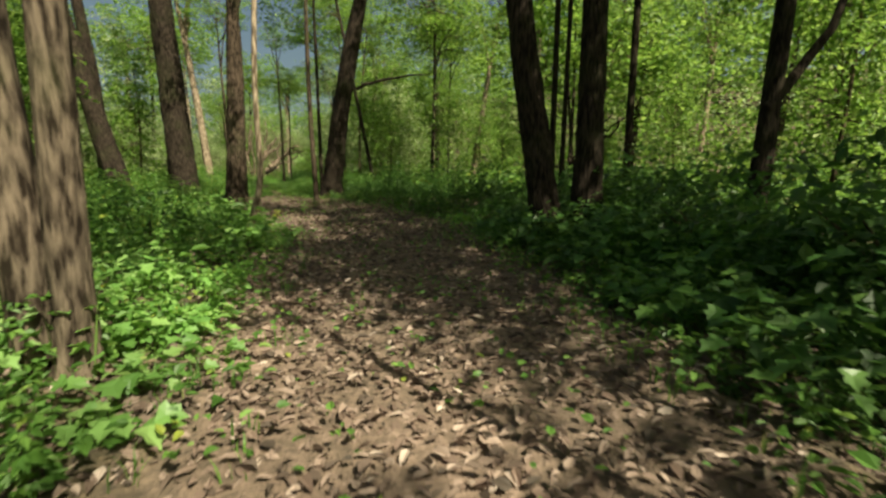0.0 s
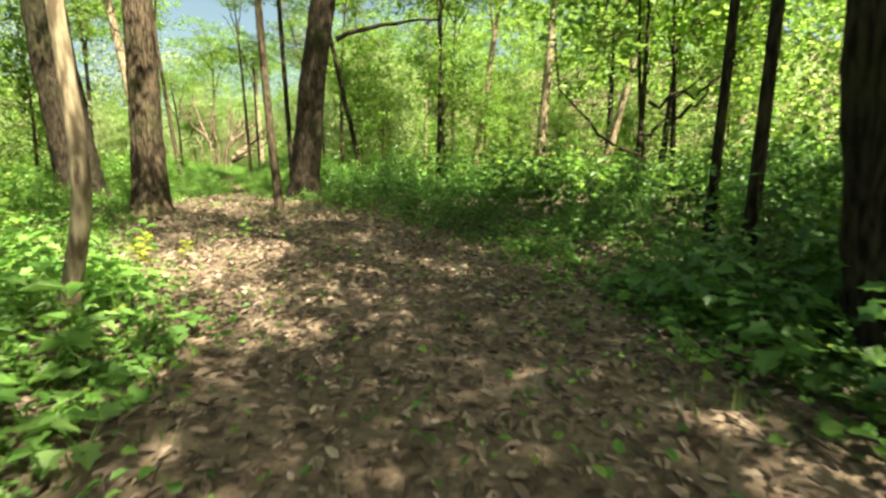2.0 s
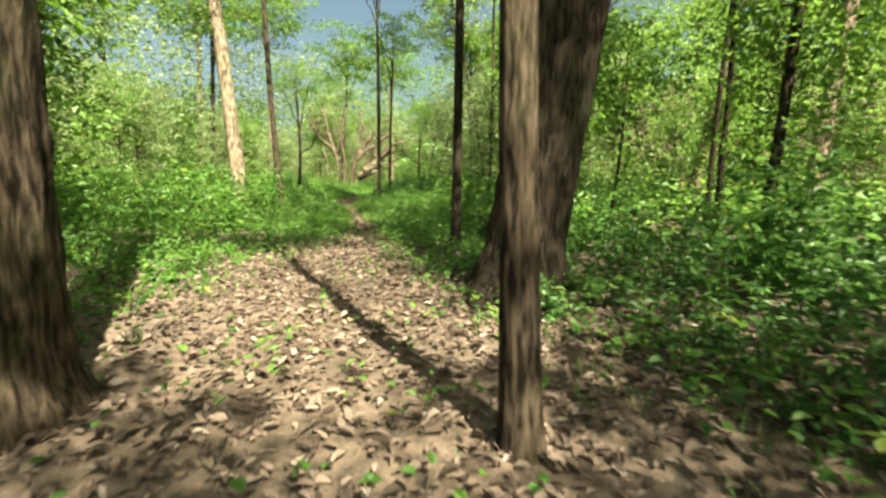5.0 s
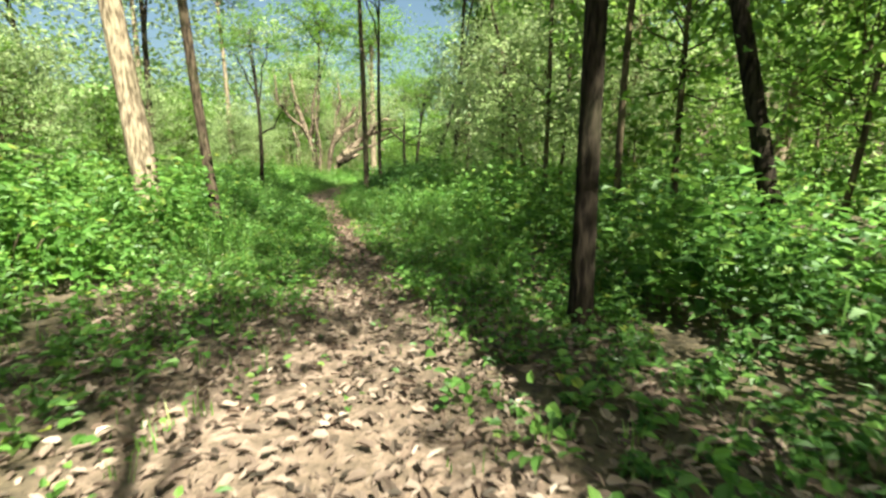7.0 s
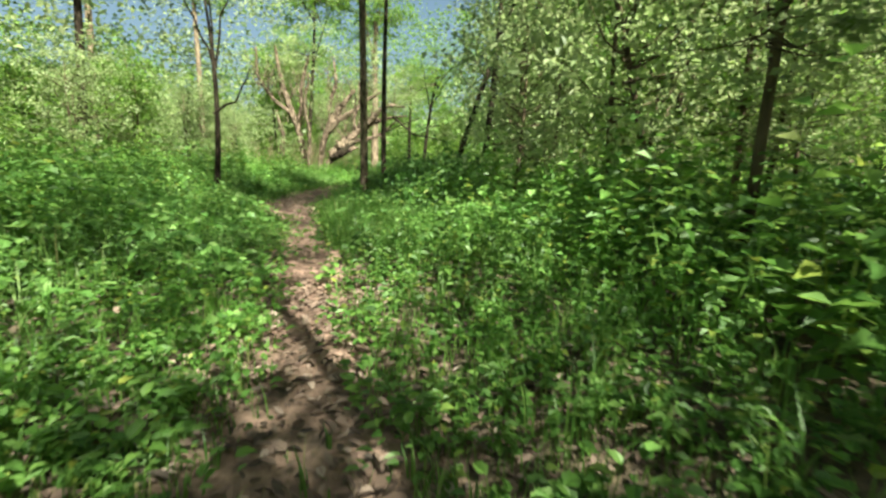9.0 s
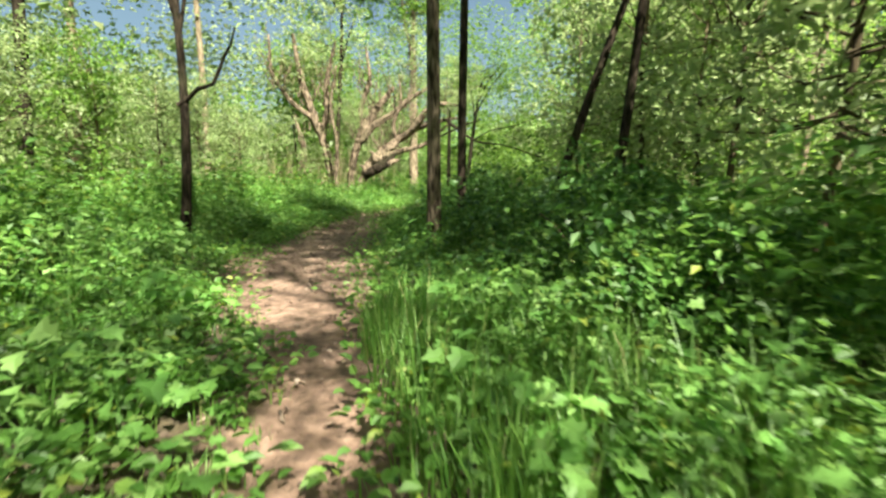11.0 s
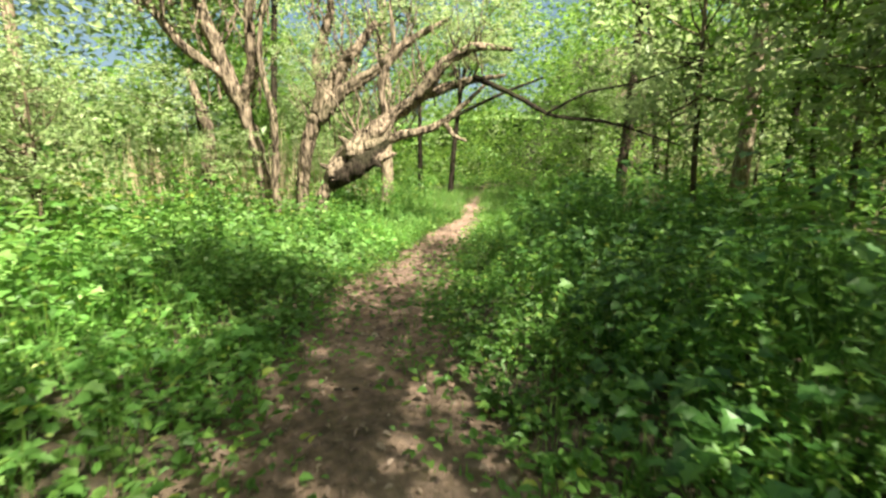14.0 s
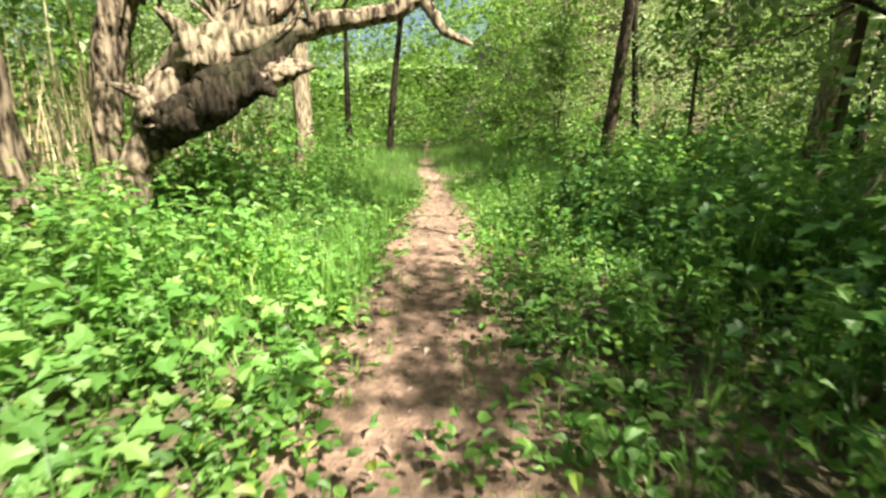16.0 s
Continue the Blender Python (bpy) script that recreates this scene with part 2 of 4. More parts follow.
# ---- the trail and the lie of the land ----
TRAIL = np.array([
    (-30, 0.5, 1.3), (-6, 0.3, 1.3), (0, 0.2, 1.3), (2.3, 0.05, 1.3), (5, -0.5, 1.6), (8, -1.05, 1.45), (11, -2.4, 2.2), (14, -4.5, 1.9), (17, -6.0, 1.3),
    (19.4, -7.0, 0.95), (21.3, -7.4, 0.7), (23.9, -8.35, 0.4), (25.6, -9.2, 0.32), (27.2, -9.95, 0.26), (29.3, -11.05, 0.3), (31.3, -12.5, 0.95), (33, -13.0, 1.0),
    (34.5, -13.3, 0.9), (36, -13.75, 0.66), (37.4, -14.05, 0.52), (38.9, -14.0, 0.6), (40, -14.0, 0.52), (41, -13.95, 0.42), (43.5, -13.7, 0.5), (47, -13.5, 0.33), (52, -13.6, 0.2), (58, -13.4, 0.05), (90, -12.5, 0.0)])
LINE_Y = np.arange(-30, 90, 0.25)
LINE_X = np.interp(LINE_Y, TRAIL[:, 0], TRAIL[:, 1])
for _ in range(6):
    LINE_X[1:-1] = (LINE_X[:-2] + LINE_X[1:-1] * 2 + LINE_X[2:]) / 4


def off_trail(x, y):
    """Metres beyond the trail's edge (below 0: on it), with a sign for the side: left -1, right 1."""
    x, y = np.asarray(x, float), np.asarray(y, float)
    cx = np.interp(y, LINE_Y, LINE_X)
    slope = np.interp(y, LINE_Y, np.gradient(LINE_X, LINE_Y))
    d = (x - cx) / np.sqrt(1 + slope ** 2)
    return np.abs(d) - np.interp(y, TRAIL[:, 0], TRAIL[:, 2]), np.sign(d)


def land(x, y):
    """Height of the ground."""
    x, y = np.asarray(x, float), np.asarray(y, float)
    out, _ = off_trail(x, y)
    z = 0.05 * np.sin(0.9 * x + 0.4 * y) * np.cos(0.55 * y - 0.3 * x) + 0.02 * np.sin(2.7 * x + 1.3) * np.sin(2.1 * y)
    z = z + 0.07 * np.clip((out + 0.3) / 1.2, 0, 1) + 0.2 * np.exp(-((y - 15.5) / 3.4) ** 2) - 0.12 * np.clip((y - 41) / 6, 0, 1)
    rise = np.clip(((x + 2) * 0.55 + (y - 56) * 0.84) / 34, 0, 1) * np.clip((x + 12) / 10, 0, 1)
    return z + 15 * rise * rise * (3 - 2 * rise)


def ground():
    xs = np.concatenate([-np.geomspace(400, 22, 22), np.arange(-21, 7, 0.24), np.geomspace(8, 400, 24)])
    ys = np.concatenate([-np.geomspace(400, 6, 20), np.arange(-5, 56, 0.24), np.geomspace(57, 500, 24)])
    gx, gy = np.meshgrid(xs, ys)
    z = land(gx, gy) + 0.012 * np.sin(gx * 9 + gy * 4) * np.sin(gy * 11 - gx * 3) + rng.normal(0, 0.006, gx.shape)
    far = np.clip((np.hypot(gx + 6, gy - 22) - 70) / 100, 0, 1)
    v = np.stack([gx, gy, z - far * 0.5], -1).reshape(-1, 3)
    h, w = gx.shape
    i, j = np.meshgrid(np.arange(h - 1), np.arange(w - 1), indexing="ij")
    f = np.stack([i * w + j, i * w + j + 1, (i + 1) * w + j + 1, (i + 1) * w + j], -1).reshape(-1, 4)
    me = mesh("ground", v, [f], SOIL, True)
    out, _ = off_trail(gx, gy)
    me.attributes.new("trail", "FLOAT", "POINT").data.foreach_set("value", np.maximum(np.clip(0.55 - out * 1.2, 0, 1), np.clip(0.95 - np.hypot((gx + 10.3) / 1.2, gy - 21.4), 0, 1)).astype(np.float32).ravel())
    me.attributes.new("litter", "FLOAT", "POINT").data.foreach_set("value", np.maximum(np.clip((26 - gy) / 4, 0, 1), 0.75 * np.exp(-((gy - 34.6) / 2.2) ** 2)).astype(np.float32).ravel())
    tagged(new("ground", me), "forest floor of dark soil with a trodden reddish earth trail", "ground", kind="structure")


ground()


# ---- crowns: shared leaf masses ----
def crown_pair(name, seed, rx, rz, clusters, per, size, spread, leaf, low=-1.0):
    """A leaf mass and its twigs about a middle point."""
    g = np.random.default_rng(seed)
    d = unit(g.normal(size=(clusters * 2, 3)))
    c = d * (g.uniform(0.05, 1, clusters * 2) ** 0.42)[:, None]
    c = c[c[:, 2] > low][:clusters]
    lump = np.array([noise.noise(Vector(p * 1.8 + Vector((seed, seed, seed)))) for p in map(Vector, c)])
    c = c[lump > -0.1] * np.array([rx, rx, rz])
    c *= g.uniform(0.8, 1.12, (len(c), 1))
    n = len(c)
    ang, rad = g.uniform(0, 2 * np.pi, (n, per)), np.sqrt(g.uniform(0, 1, (n, per))) * spread * g.uniform(0.6, 1.2, (n, 1))
    tilt = g.normal(0, 0.28, (n, 1, 2))
    off = np.stack([rad * np.cos(ang), rad * np.sin(ang), g.normal(0, spread * 0.22, (n, per))], -1)
    off[..., 2] += off[..., 0] * tilt[..., 0] + off[..., 1] * tilt[..., 1] - rad ** 2 * 0.25 / spread
    base = (c[:, None] + off).reshape(-1, 3)
    ahead = np.stack([np.cos(ang), np.sin(ang), np.full_like(ang, -0.25)], -1).reshape(-1, 3) + g.normal(0, 0.55, (n * per, 3))
    up = np.array([0, 0, 1.0]) + g.normal(0, 0.45, (n * per, 3))
    length = size * g.uniform(0.6, 1.25, n * per)
    crown = mesh(name, *leaf_array(base, ahead, up, length, length * g.uniform(0.5, 0.72, n * per)), leaf)
    stems = []
    for k in range(0, n, 3):
        start = np.array([0, 0, -rz * 0.7 + (c[k, 2] + rz) * 0.42])
        stems.append(tube(bent(start, c[k], (0, 0, -0.12 * rx), 4, seed + k, 0.03 * rx), np.linspace(0.008 * rx + 0.006, 0.004, 4), 3))
    return crown, mesh(name + "_twigs", *gather(stems), BARK_TWIG, True)


CANOPY = [crown_pair("canopy_leaves", 3 + k, 3.3, 2.5, 190, 32, 0.2, 0.52, CROWN_LEAF) for k in range(3)]
YOUNG = [crown_pair("sapling_leaves", 20 + k, 1.5, 2.1, 96, 25, 0.16, 0.42, CROWN_LEAF) for k in range(2)]
WILLOW = [crown_pair("willow_leaves", 30 + k, 1.9, 2.2, 104, 26, 0.145, 0.42, PALE_LEAF) for k in range(2)]
BUSH = [crown_pair("bush_leaves", 40 + k, 0.9, 0.7, 52, 28, 0.105, 0.27, DARK_LEAF, -0.5) for k in range(2)]
BUSH_LIGHT = [crown_pair("light_bush_leaves", 50 + k, 0.9, 0.75, 52, 28, 0.1, 0.27, HERB_LEAF, -0.5) for k in range(2)]

count_of = 0


def ridged(points, radii, seed, sides=36, rings=90, foot=1.0, depth=1.0):
    """A thick stem whose bark stands out in broken upright ridges, with swellings and root buttresses."""
    n = len(points)
    t = np.linspace(0, 1, rings) ** (1 + 0.6 * foot)
    s = np.linspace(0, 1, n)
    p = np.stack([np.interp(t, s, points[:, k]) for k in range(3)], 1)
    r = np.interp(t, s, radii)
    v, f = tube(p, np.ones(rings), sides, 0, 0, False)
    out = v.reshape(rings, sides, 3) - p[:, None]
    ang = np.linspace(0, 2 * np.pi, sides, endpoint=False)
    swell = np.zeros((rings, sides))
    for i in range(rings):
        z = p[i, 2]
        for j in range(sides):
            c, d = math.cos(ang[j]), math.sin(ang[j])
            crack = noise.noise(Vector((c * 5.5 + seed, d * 5.5, z * 1.7)))
            lump = noise.noise(Vector((c * 1.3, d * 1.3 + seed, z * 0.8)))
            root = max(0.0, math.cos(3 * ang[j] + seed)) * math.exp(-z / 0.25)
            swell[i, j] = depth * (0.13 * lump + 0.09 * (1 - 3.2 * abs(crack))) + 0.4 * foot * root
    v = (p[:, None] + out * (r[:, None] * (1 + swell))[..., None]).reshape(-1, 3)
    return v, f


def tree(name, x, y, points, radii, bark, label, crowns=(), limbs=(), sides=12, rough=0.05, flare=0.35, group=""):
    """A tree: trunk through points (from its foot), limbs as (start, end, sag, radius), crowns as (pair, middle, scale)."""
    global count_of
    count_of += 1
    z = float(land(x, y))
    root = new(name)
    root.location = (x, y, z - 0.03)
    tagged(root, label, "tree", group)
    p = np.asarray(points, float)
    t = np.linspace(0, 1, 22) ** 1.5
    s = np.linspace(0, 1, len(p))
    fine = np.stack([np.interp(t, s, p[:, k]) for k in range(3)], 1)
    for _ in range(2):
        fine[1:-1] = (fine[:-2] + 2 * fine[1:-1] + fine[2:]) / 4
    r = np.interp(t, np.linspace(0, 1, len(radii)), radii) * (1 + flare * np.exp(-fine[:, 2] / 0.22))
    if radii[0] > 0.19:
        part("trunk", mesh("trunk", *ridged(fine, r, count_of), bark, True), root)
    else:
        part("trunk", mesh("trunk", *tube(fine, r, sides, rough, count_of), bark, True), root)
    for k, (start, end, sag, radius) in enumerate(limbs):
        part("limb", mesh("limb", *tube(bent(start, end, sag, 8, count_of * 9 + k, 0.04), np.linspace(radius, radius * 0.35, 8), 7, 0.05, k), bark, True), root)
    for pair, middle, scale, turn in crowns:
        m = Matrix.LocRotScale(middle, Euler((0, 0, turn)), scale if hasattr(scale, "__len__") else (scale, scale, scale))
        part("crown", pair[0], root, "", m)
        tagged(part("twig_spray", pair[1], root, "", m), kind="stuff")
    return root


def stem_points(height, lean=(0, 0), bow=(0, 0), n=6):
    t = np.linspace(0, 1, n)
    return [(lean[0] * height * a + bow[0] * 4 * a * (1 - a), lean[1] * height * a + bow[1] * 4 * a * (1 - a), height * a) for a in t]


def tall_tree(x, y, r, bark, label, height=10.0, lean=(0, 0), bow=(0, 0), kind=0, size=1.1, name="tree", limbs=4, drop=0.0, low_limbs=(), group=""):
    """A full-grown tree with one high crown and a few main limbs into it."""
    g = np.random.default_rng(int(abs(x * 31 + y * 17)) + 5)
    pts = stem_points(height, lean, bow)
    top = np.array(pts[-1])
    made = [low for low in low_limbs]
    for k in range(limbs):
        a = g.uniform(0, 6.28)
        h = g.uniform(0.62, 0.9)
        start = np.array([np.interp(h, np.linspace(0, 1, 6), [q[i] for q in pts]) for i in range(3)])
        end = top + np.array([math.cos(a) * 2.0 * size, math.sin(a) * 2.0 * size, g.uniform(-0.6, 1.2)])
        made.append((start, end, (0, 0, 0.35), r * 0.38))
    crowns = [(CANOPY[kind % 3], tuple(top + np.array([0, 0, 0.6 - drop])), (size, size, size * 0.95), g.uniform(0, 6.28))]
    return tree(name, x, y, pts, [r, r * 0.86, r * 0.78, r * 0.66, r * 0.5, r * 0.3], bark, label, crowns, made, 14 if r > 0.2 else 10, 0.055 if r > 0.2 else 0.035, group=group)


# ---- trees along the trail ----
def forked_trunk_by_start():
    """The brown double trunk at the first bend: two stems grown together low down."""
    root = tall_tree(-2.05, 2.45, 0.11, BARK_GREY, "brown double-stemmed trunk with a dark seam, sunlit beside the trail", 10.5, (0.012, 0.02), (0.04, 0), 0, 0.5)
    p = stem_points(9.0, (-0.045, 0.01), (-0.02, 0.05))
    p = [(a - 0.16, b - 0.03, c) for a, b, c in p]
    part("side_stem", mesh("side_stem", *tube(p, [0.13, 0.1, 0.1, 0.08, 0.06, 0.04], 11, 0.06, 77), BARK_GREY, True), root)


forked_trunk_by_start()
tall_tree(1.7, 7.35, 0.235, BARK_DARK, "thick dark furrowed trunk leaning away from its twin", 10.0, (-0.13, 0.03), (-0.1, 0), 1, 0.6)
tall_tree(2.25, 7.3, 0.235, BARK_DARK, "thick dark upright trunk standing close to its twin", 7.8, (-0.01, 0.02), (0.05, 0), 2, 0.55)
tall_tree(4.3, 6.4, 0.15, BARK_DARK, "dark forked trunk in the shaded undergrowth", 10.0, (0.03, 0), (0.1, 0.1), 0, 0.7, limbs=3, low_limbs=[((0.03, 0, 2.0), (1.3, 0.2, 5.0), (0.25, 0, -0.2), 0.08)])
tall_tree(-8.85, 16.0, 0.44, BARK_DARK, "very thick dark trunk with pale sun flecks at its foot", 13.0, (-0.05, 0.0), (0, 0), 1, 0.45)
tall_tree(-6.42, 14.4, 0.31, BARK_BROWN, "thick brown trunk with ridged bark at the trail's edge", 7.6, (0.03, 0.02), (0.06, 0), 2, 0.5)
tall_tree(-4.02, 14.8, 0.09, BARK_BROWN, "slim brown trunk standing at the edge of the trail", 9.0, (-0.01, 0.03), (-0.12, 0), 0, 0.45, limbs=3)
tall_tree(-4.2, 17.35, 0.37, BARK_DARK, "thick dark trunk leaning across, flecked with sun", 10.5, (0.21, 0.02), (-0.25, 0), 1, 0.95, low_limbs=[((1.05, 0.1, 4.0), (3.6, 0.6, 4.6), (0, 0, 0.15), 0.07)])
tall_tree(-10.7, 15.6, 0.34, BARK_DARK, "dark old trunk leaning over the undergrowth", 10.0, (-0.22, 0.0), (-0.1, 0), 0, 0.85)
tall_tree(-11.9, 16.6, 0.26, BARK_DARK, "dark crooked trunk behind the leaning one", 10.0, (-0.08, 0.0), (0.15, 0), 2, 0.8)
tree("tree", -3.44, 8.1, [(0, 0, 0), (0.13, 0, 0.45), (0.28, 0, 0.95), (0.26, 0.05, 1.6), (0.2, 0.1, 2.6), (0.25, 0.3, 4.2), (0.2, 0.6, 6.2), (0.2, 0.8, 8.5)], [0.06, 0.058, 0.055, 0.05, 0.048, 0.042, 0.035, 0.02], BARK_PALE,
     "thin pale stem with a crook near its foot", [(CANOPY[0], (0.2, 0.8, 9.0), (0.65, 0.65, 0.6), 0.7)], [((0.2, 0.6, 6.2), (1.2, 1.0, 8.6), (0, 0, 0.3), 0.022), ((0.22, 0.5, 5.6), (-0.9, 0.6, 8.3), (0, 0, 0.3), 0.022)], 9, 0.04, 0.2)
tall_tree(-12.0, 24.2, 0.2, BARK_PALE, "pale pinkish trunk in full sun, leaning", 11.0, (-0.13, 0.02), (0.1, 0), 1, 0.75)
tall_tree(-10.6, 23.9, 0.085, BARK_BROWN, "slim crooked trunk in the nettles", 8.5, (-0.06, 0.02), (-0.1, 0), 2, 0.55, limbs=3)
tall_tree(-5.45, 20.95, 0.092, BARK_DARK, "slim dark upright trunk beside the trail", 12.0, (-0.01, 0.0), (0.02, 0), 2, 0.78, limbs=3)
tall_tree(-4.42, 24.95, 0.065, BARK_TWIG, "thin dark sapling trunk bending upward", 8.0, (0.06, 0.02), (-0.2, 0.05), 0, 0.4, limbs=2)
tall_tree(-0.55, 21.1, 0.09, BARK_DARK, "slim dark trunk in the shaded green", 8.0, (0.02, 0), (0.05, 0), 1, 0.8, limbs=3)
tall_tree(-0.25, 24.0, 0.07, BARK_DARK, "slender dark trunk with a forked crown", 8.0, (-0.03, 0), (0.08, 0), 0, 0.8, limbs=3)
tall_tree(0.3, 26.3, 0.08, BARK_DARK, "slender dark trunk in the clearing", 8.0, (0.02, 0), (-0.08, 0), 2, 0.8, limbs=3)
tall_tree(5.8, 32.8, 0.3, BARK_PALE, "tall pale grey trunk far back in the sun", 14.0, (0.06, 0), (0, 0), 0, 1.2)
tall_tree(2.0, 34.0, 0.24, BARK_PALE, "pale grey leaning trunk far back in the sun", 12.0, (0.15, 0), (0, 0), 1, 1.1)
tall_tree(8.6, 30.0, 0.2, BARK_PALE, "pale leaning trunk at the edge of the clearing", 11.0, (0.22, 0), (0, 0), 2, 1.0)


def many_stemmed_tree(x, y):
    """Several thin dark stems from one foot, spreading limbs."""
    z = float(land(x, y))
    root = new("many_stemmed_tree")
    root.location = (x, y, z - 0.03)
    tagged(root, "dark many-stemmed tree with spreading crooked limbs", "tree")
    for k, (dx, dy, lx, ly, r) in enumerate([(0, 0, 0.02, 0.05, 0.085), (0.5, 0.3, -0.09, 0.0, 0.07), (1.05, 0.1, -0.05, 0.06, 0.08), (2.3, 0.4, 0.12, 0.0, 0.07)]):
        p = [(a + dx, b + dy, c) for a, b, c in stem_points(6.5, (lx, ly), (0.12 * (-1) ** k, 0.1))]
        part("stem", mesh("stem", *tube(p, [r, r * 0.9, r * 0.75, r * 0.6, r * 0.45, r * 0.3], 9, 0.05, 200 + k), BARK_DARK, True), root)
    for k, (a, b) in enumerate([((0, 0, 1.1), (-2.0, 0.2, 2.7)), ((0.05, 0, 1.6), (1.5, -0.2, 3.2)), ((0.2, 0, 2.4), (2.4, 0, 3.3)), ((1.0, 0.2, 2.0), (2.6, 0.4, 3.6))]):
        part("limb", mesh("limb", *tube(bent(a, b, (0, 0, -0.25), 9, 300 + k, 0.07), np.linspace(0.055, 0.018, 9), 7), BARK_DARK, True), root)
    for k, (mid, s) in enumerate([((-0.8, 0.6, 5.2), 1.2), ((1.4, 0.4, 5.4), 1.25), ((2.8, 0.5, 4.6), 1.1)]):
        part("crown", YOUNG[k % 2][0], root, "", Matrix.LocRotScale(mid, Euler((0, 0, k * 1.3)), (s * 1.3, s * 1.3, s)))
        tagged(part("twig_spray", YOUNG[k % 2][1], root, "", Matrix.LocRotScale(mid, Euler((0, 0, k * 1.3)), (s * 1.3, s * 1.3, s))), kind="stuff")

    # Extra crown high above the stems, added only to cast shade.
    part("crown", CANOPY[1][0], root, "", Matrix.Translation((-0.6, 0.2, 8.4)))


many_stemmed_tree(4.5, 17.0)

# trees of the second half
def leafy_tree(x, y, height, lean, size, label, skirt):
    """A tree in leaf down to its foot, its stem hidden."""
    root = tall_tree(x, y, 0.05, BARK_TWIG, label, height, lean, (0.1, 0), 1, size, limbs=3)
    for k, (h, s) in enumerate(skirt):
        m = Matrix.LocRotScale((lean[0] * height * h, lean[1] * height * h, height * h), Euler((0, 0, 2.1 * k)), (s, s, s * 0.8))
        part("crown", WILLOW[k % 2][0], root, "", m)
        tagged(part("twig_spray", WILLOW[k % 2][1], root, "", m), kind="stuff")


# Added for the shade of their high crowns; the low leaves fill the thicket.
leafy_tree(-5.6, 28.2, 10.2, (-0.25, 0.17), 0.95, "leafy pale green tree added to arch over and shade the trail", [(0.68, 0.8)])
leafy_tree(-5.5, 26.3, 9.0, (-0.02, 0.0), 0.6, "small leafy pale green tree added to shade the nettles", [(0.3, 0.7)])
leafy_tree(-4.0, 30.2, 9.5, (-0.05, 0.0), 0.9, "leafy pale green tree added for shade in the thicket", [(0.25, 0.85), (0.6, 0.8)])
tall_tree(-11.15, 32.75, 0.1, BARK_GREY, "slim grey trunk dappled with light beside the trail", 9.5, (-0.015, 0.01), (0.04, 0), 1, 0.35, limbs=3)
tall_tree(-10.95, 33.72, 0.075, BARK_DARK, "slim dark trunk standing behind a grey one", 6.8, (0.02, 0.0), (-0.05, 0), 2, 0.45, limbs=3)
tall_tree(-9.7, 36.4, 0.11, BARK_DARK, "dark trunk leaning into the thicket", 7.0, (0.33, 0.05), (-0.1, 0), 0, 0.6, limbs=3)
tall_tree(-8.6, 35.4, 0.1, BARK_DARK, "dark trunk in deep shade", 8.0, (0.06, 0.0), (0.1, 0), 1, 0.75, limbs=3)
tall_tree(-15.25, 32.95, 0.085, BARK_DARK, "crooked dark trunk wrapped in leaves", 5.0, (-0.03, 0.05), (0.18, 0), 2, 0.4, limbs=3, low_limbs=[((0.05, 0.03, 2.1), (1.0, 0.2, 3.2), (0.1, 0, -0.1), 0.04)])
tall_tree(-16.9, 51.5, 0.25, BARK_PALE, "grey upright trunk behind the leaning old tree", 10.0, (0.0, 0.02), (0.02, 0), 0, 0.9, limbs=3)
tall_tree(-17.0, 61.5, 0.17, BARK_DARK, "small dark trunk at the far edge of the grass", 7.0, (0.02, 0), (-0.06, 0), 1, 0.8, limbs=3)
tall_tree(-14.9, 57.2, 0.16, BARK_DARK, "small dark leaning trunk at the far edge of the grass", 7.0, (0.13, 0), (-0.1, 0), 2, 0.8, limbs=3)
tall_tree(-6.3, 47.0, 0.22, BARK_PALE, "grey trunk in the shaded thicket", 11.0, (0.05, 0), (0, 0), 2, 1.0)


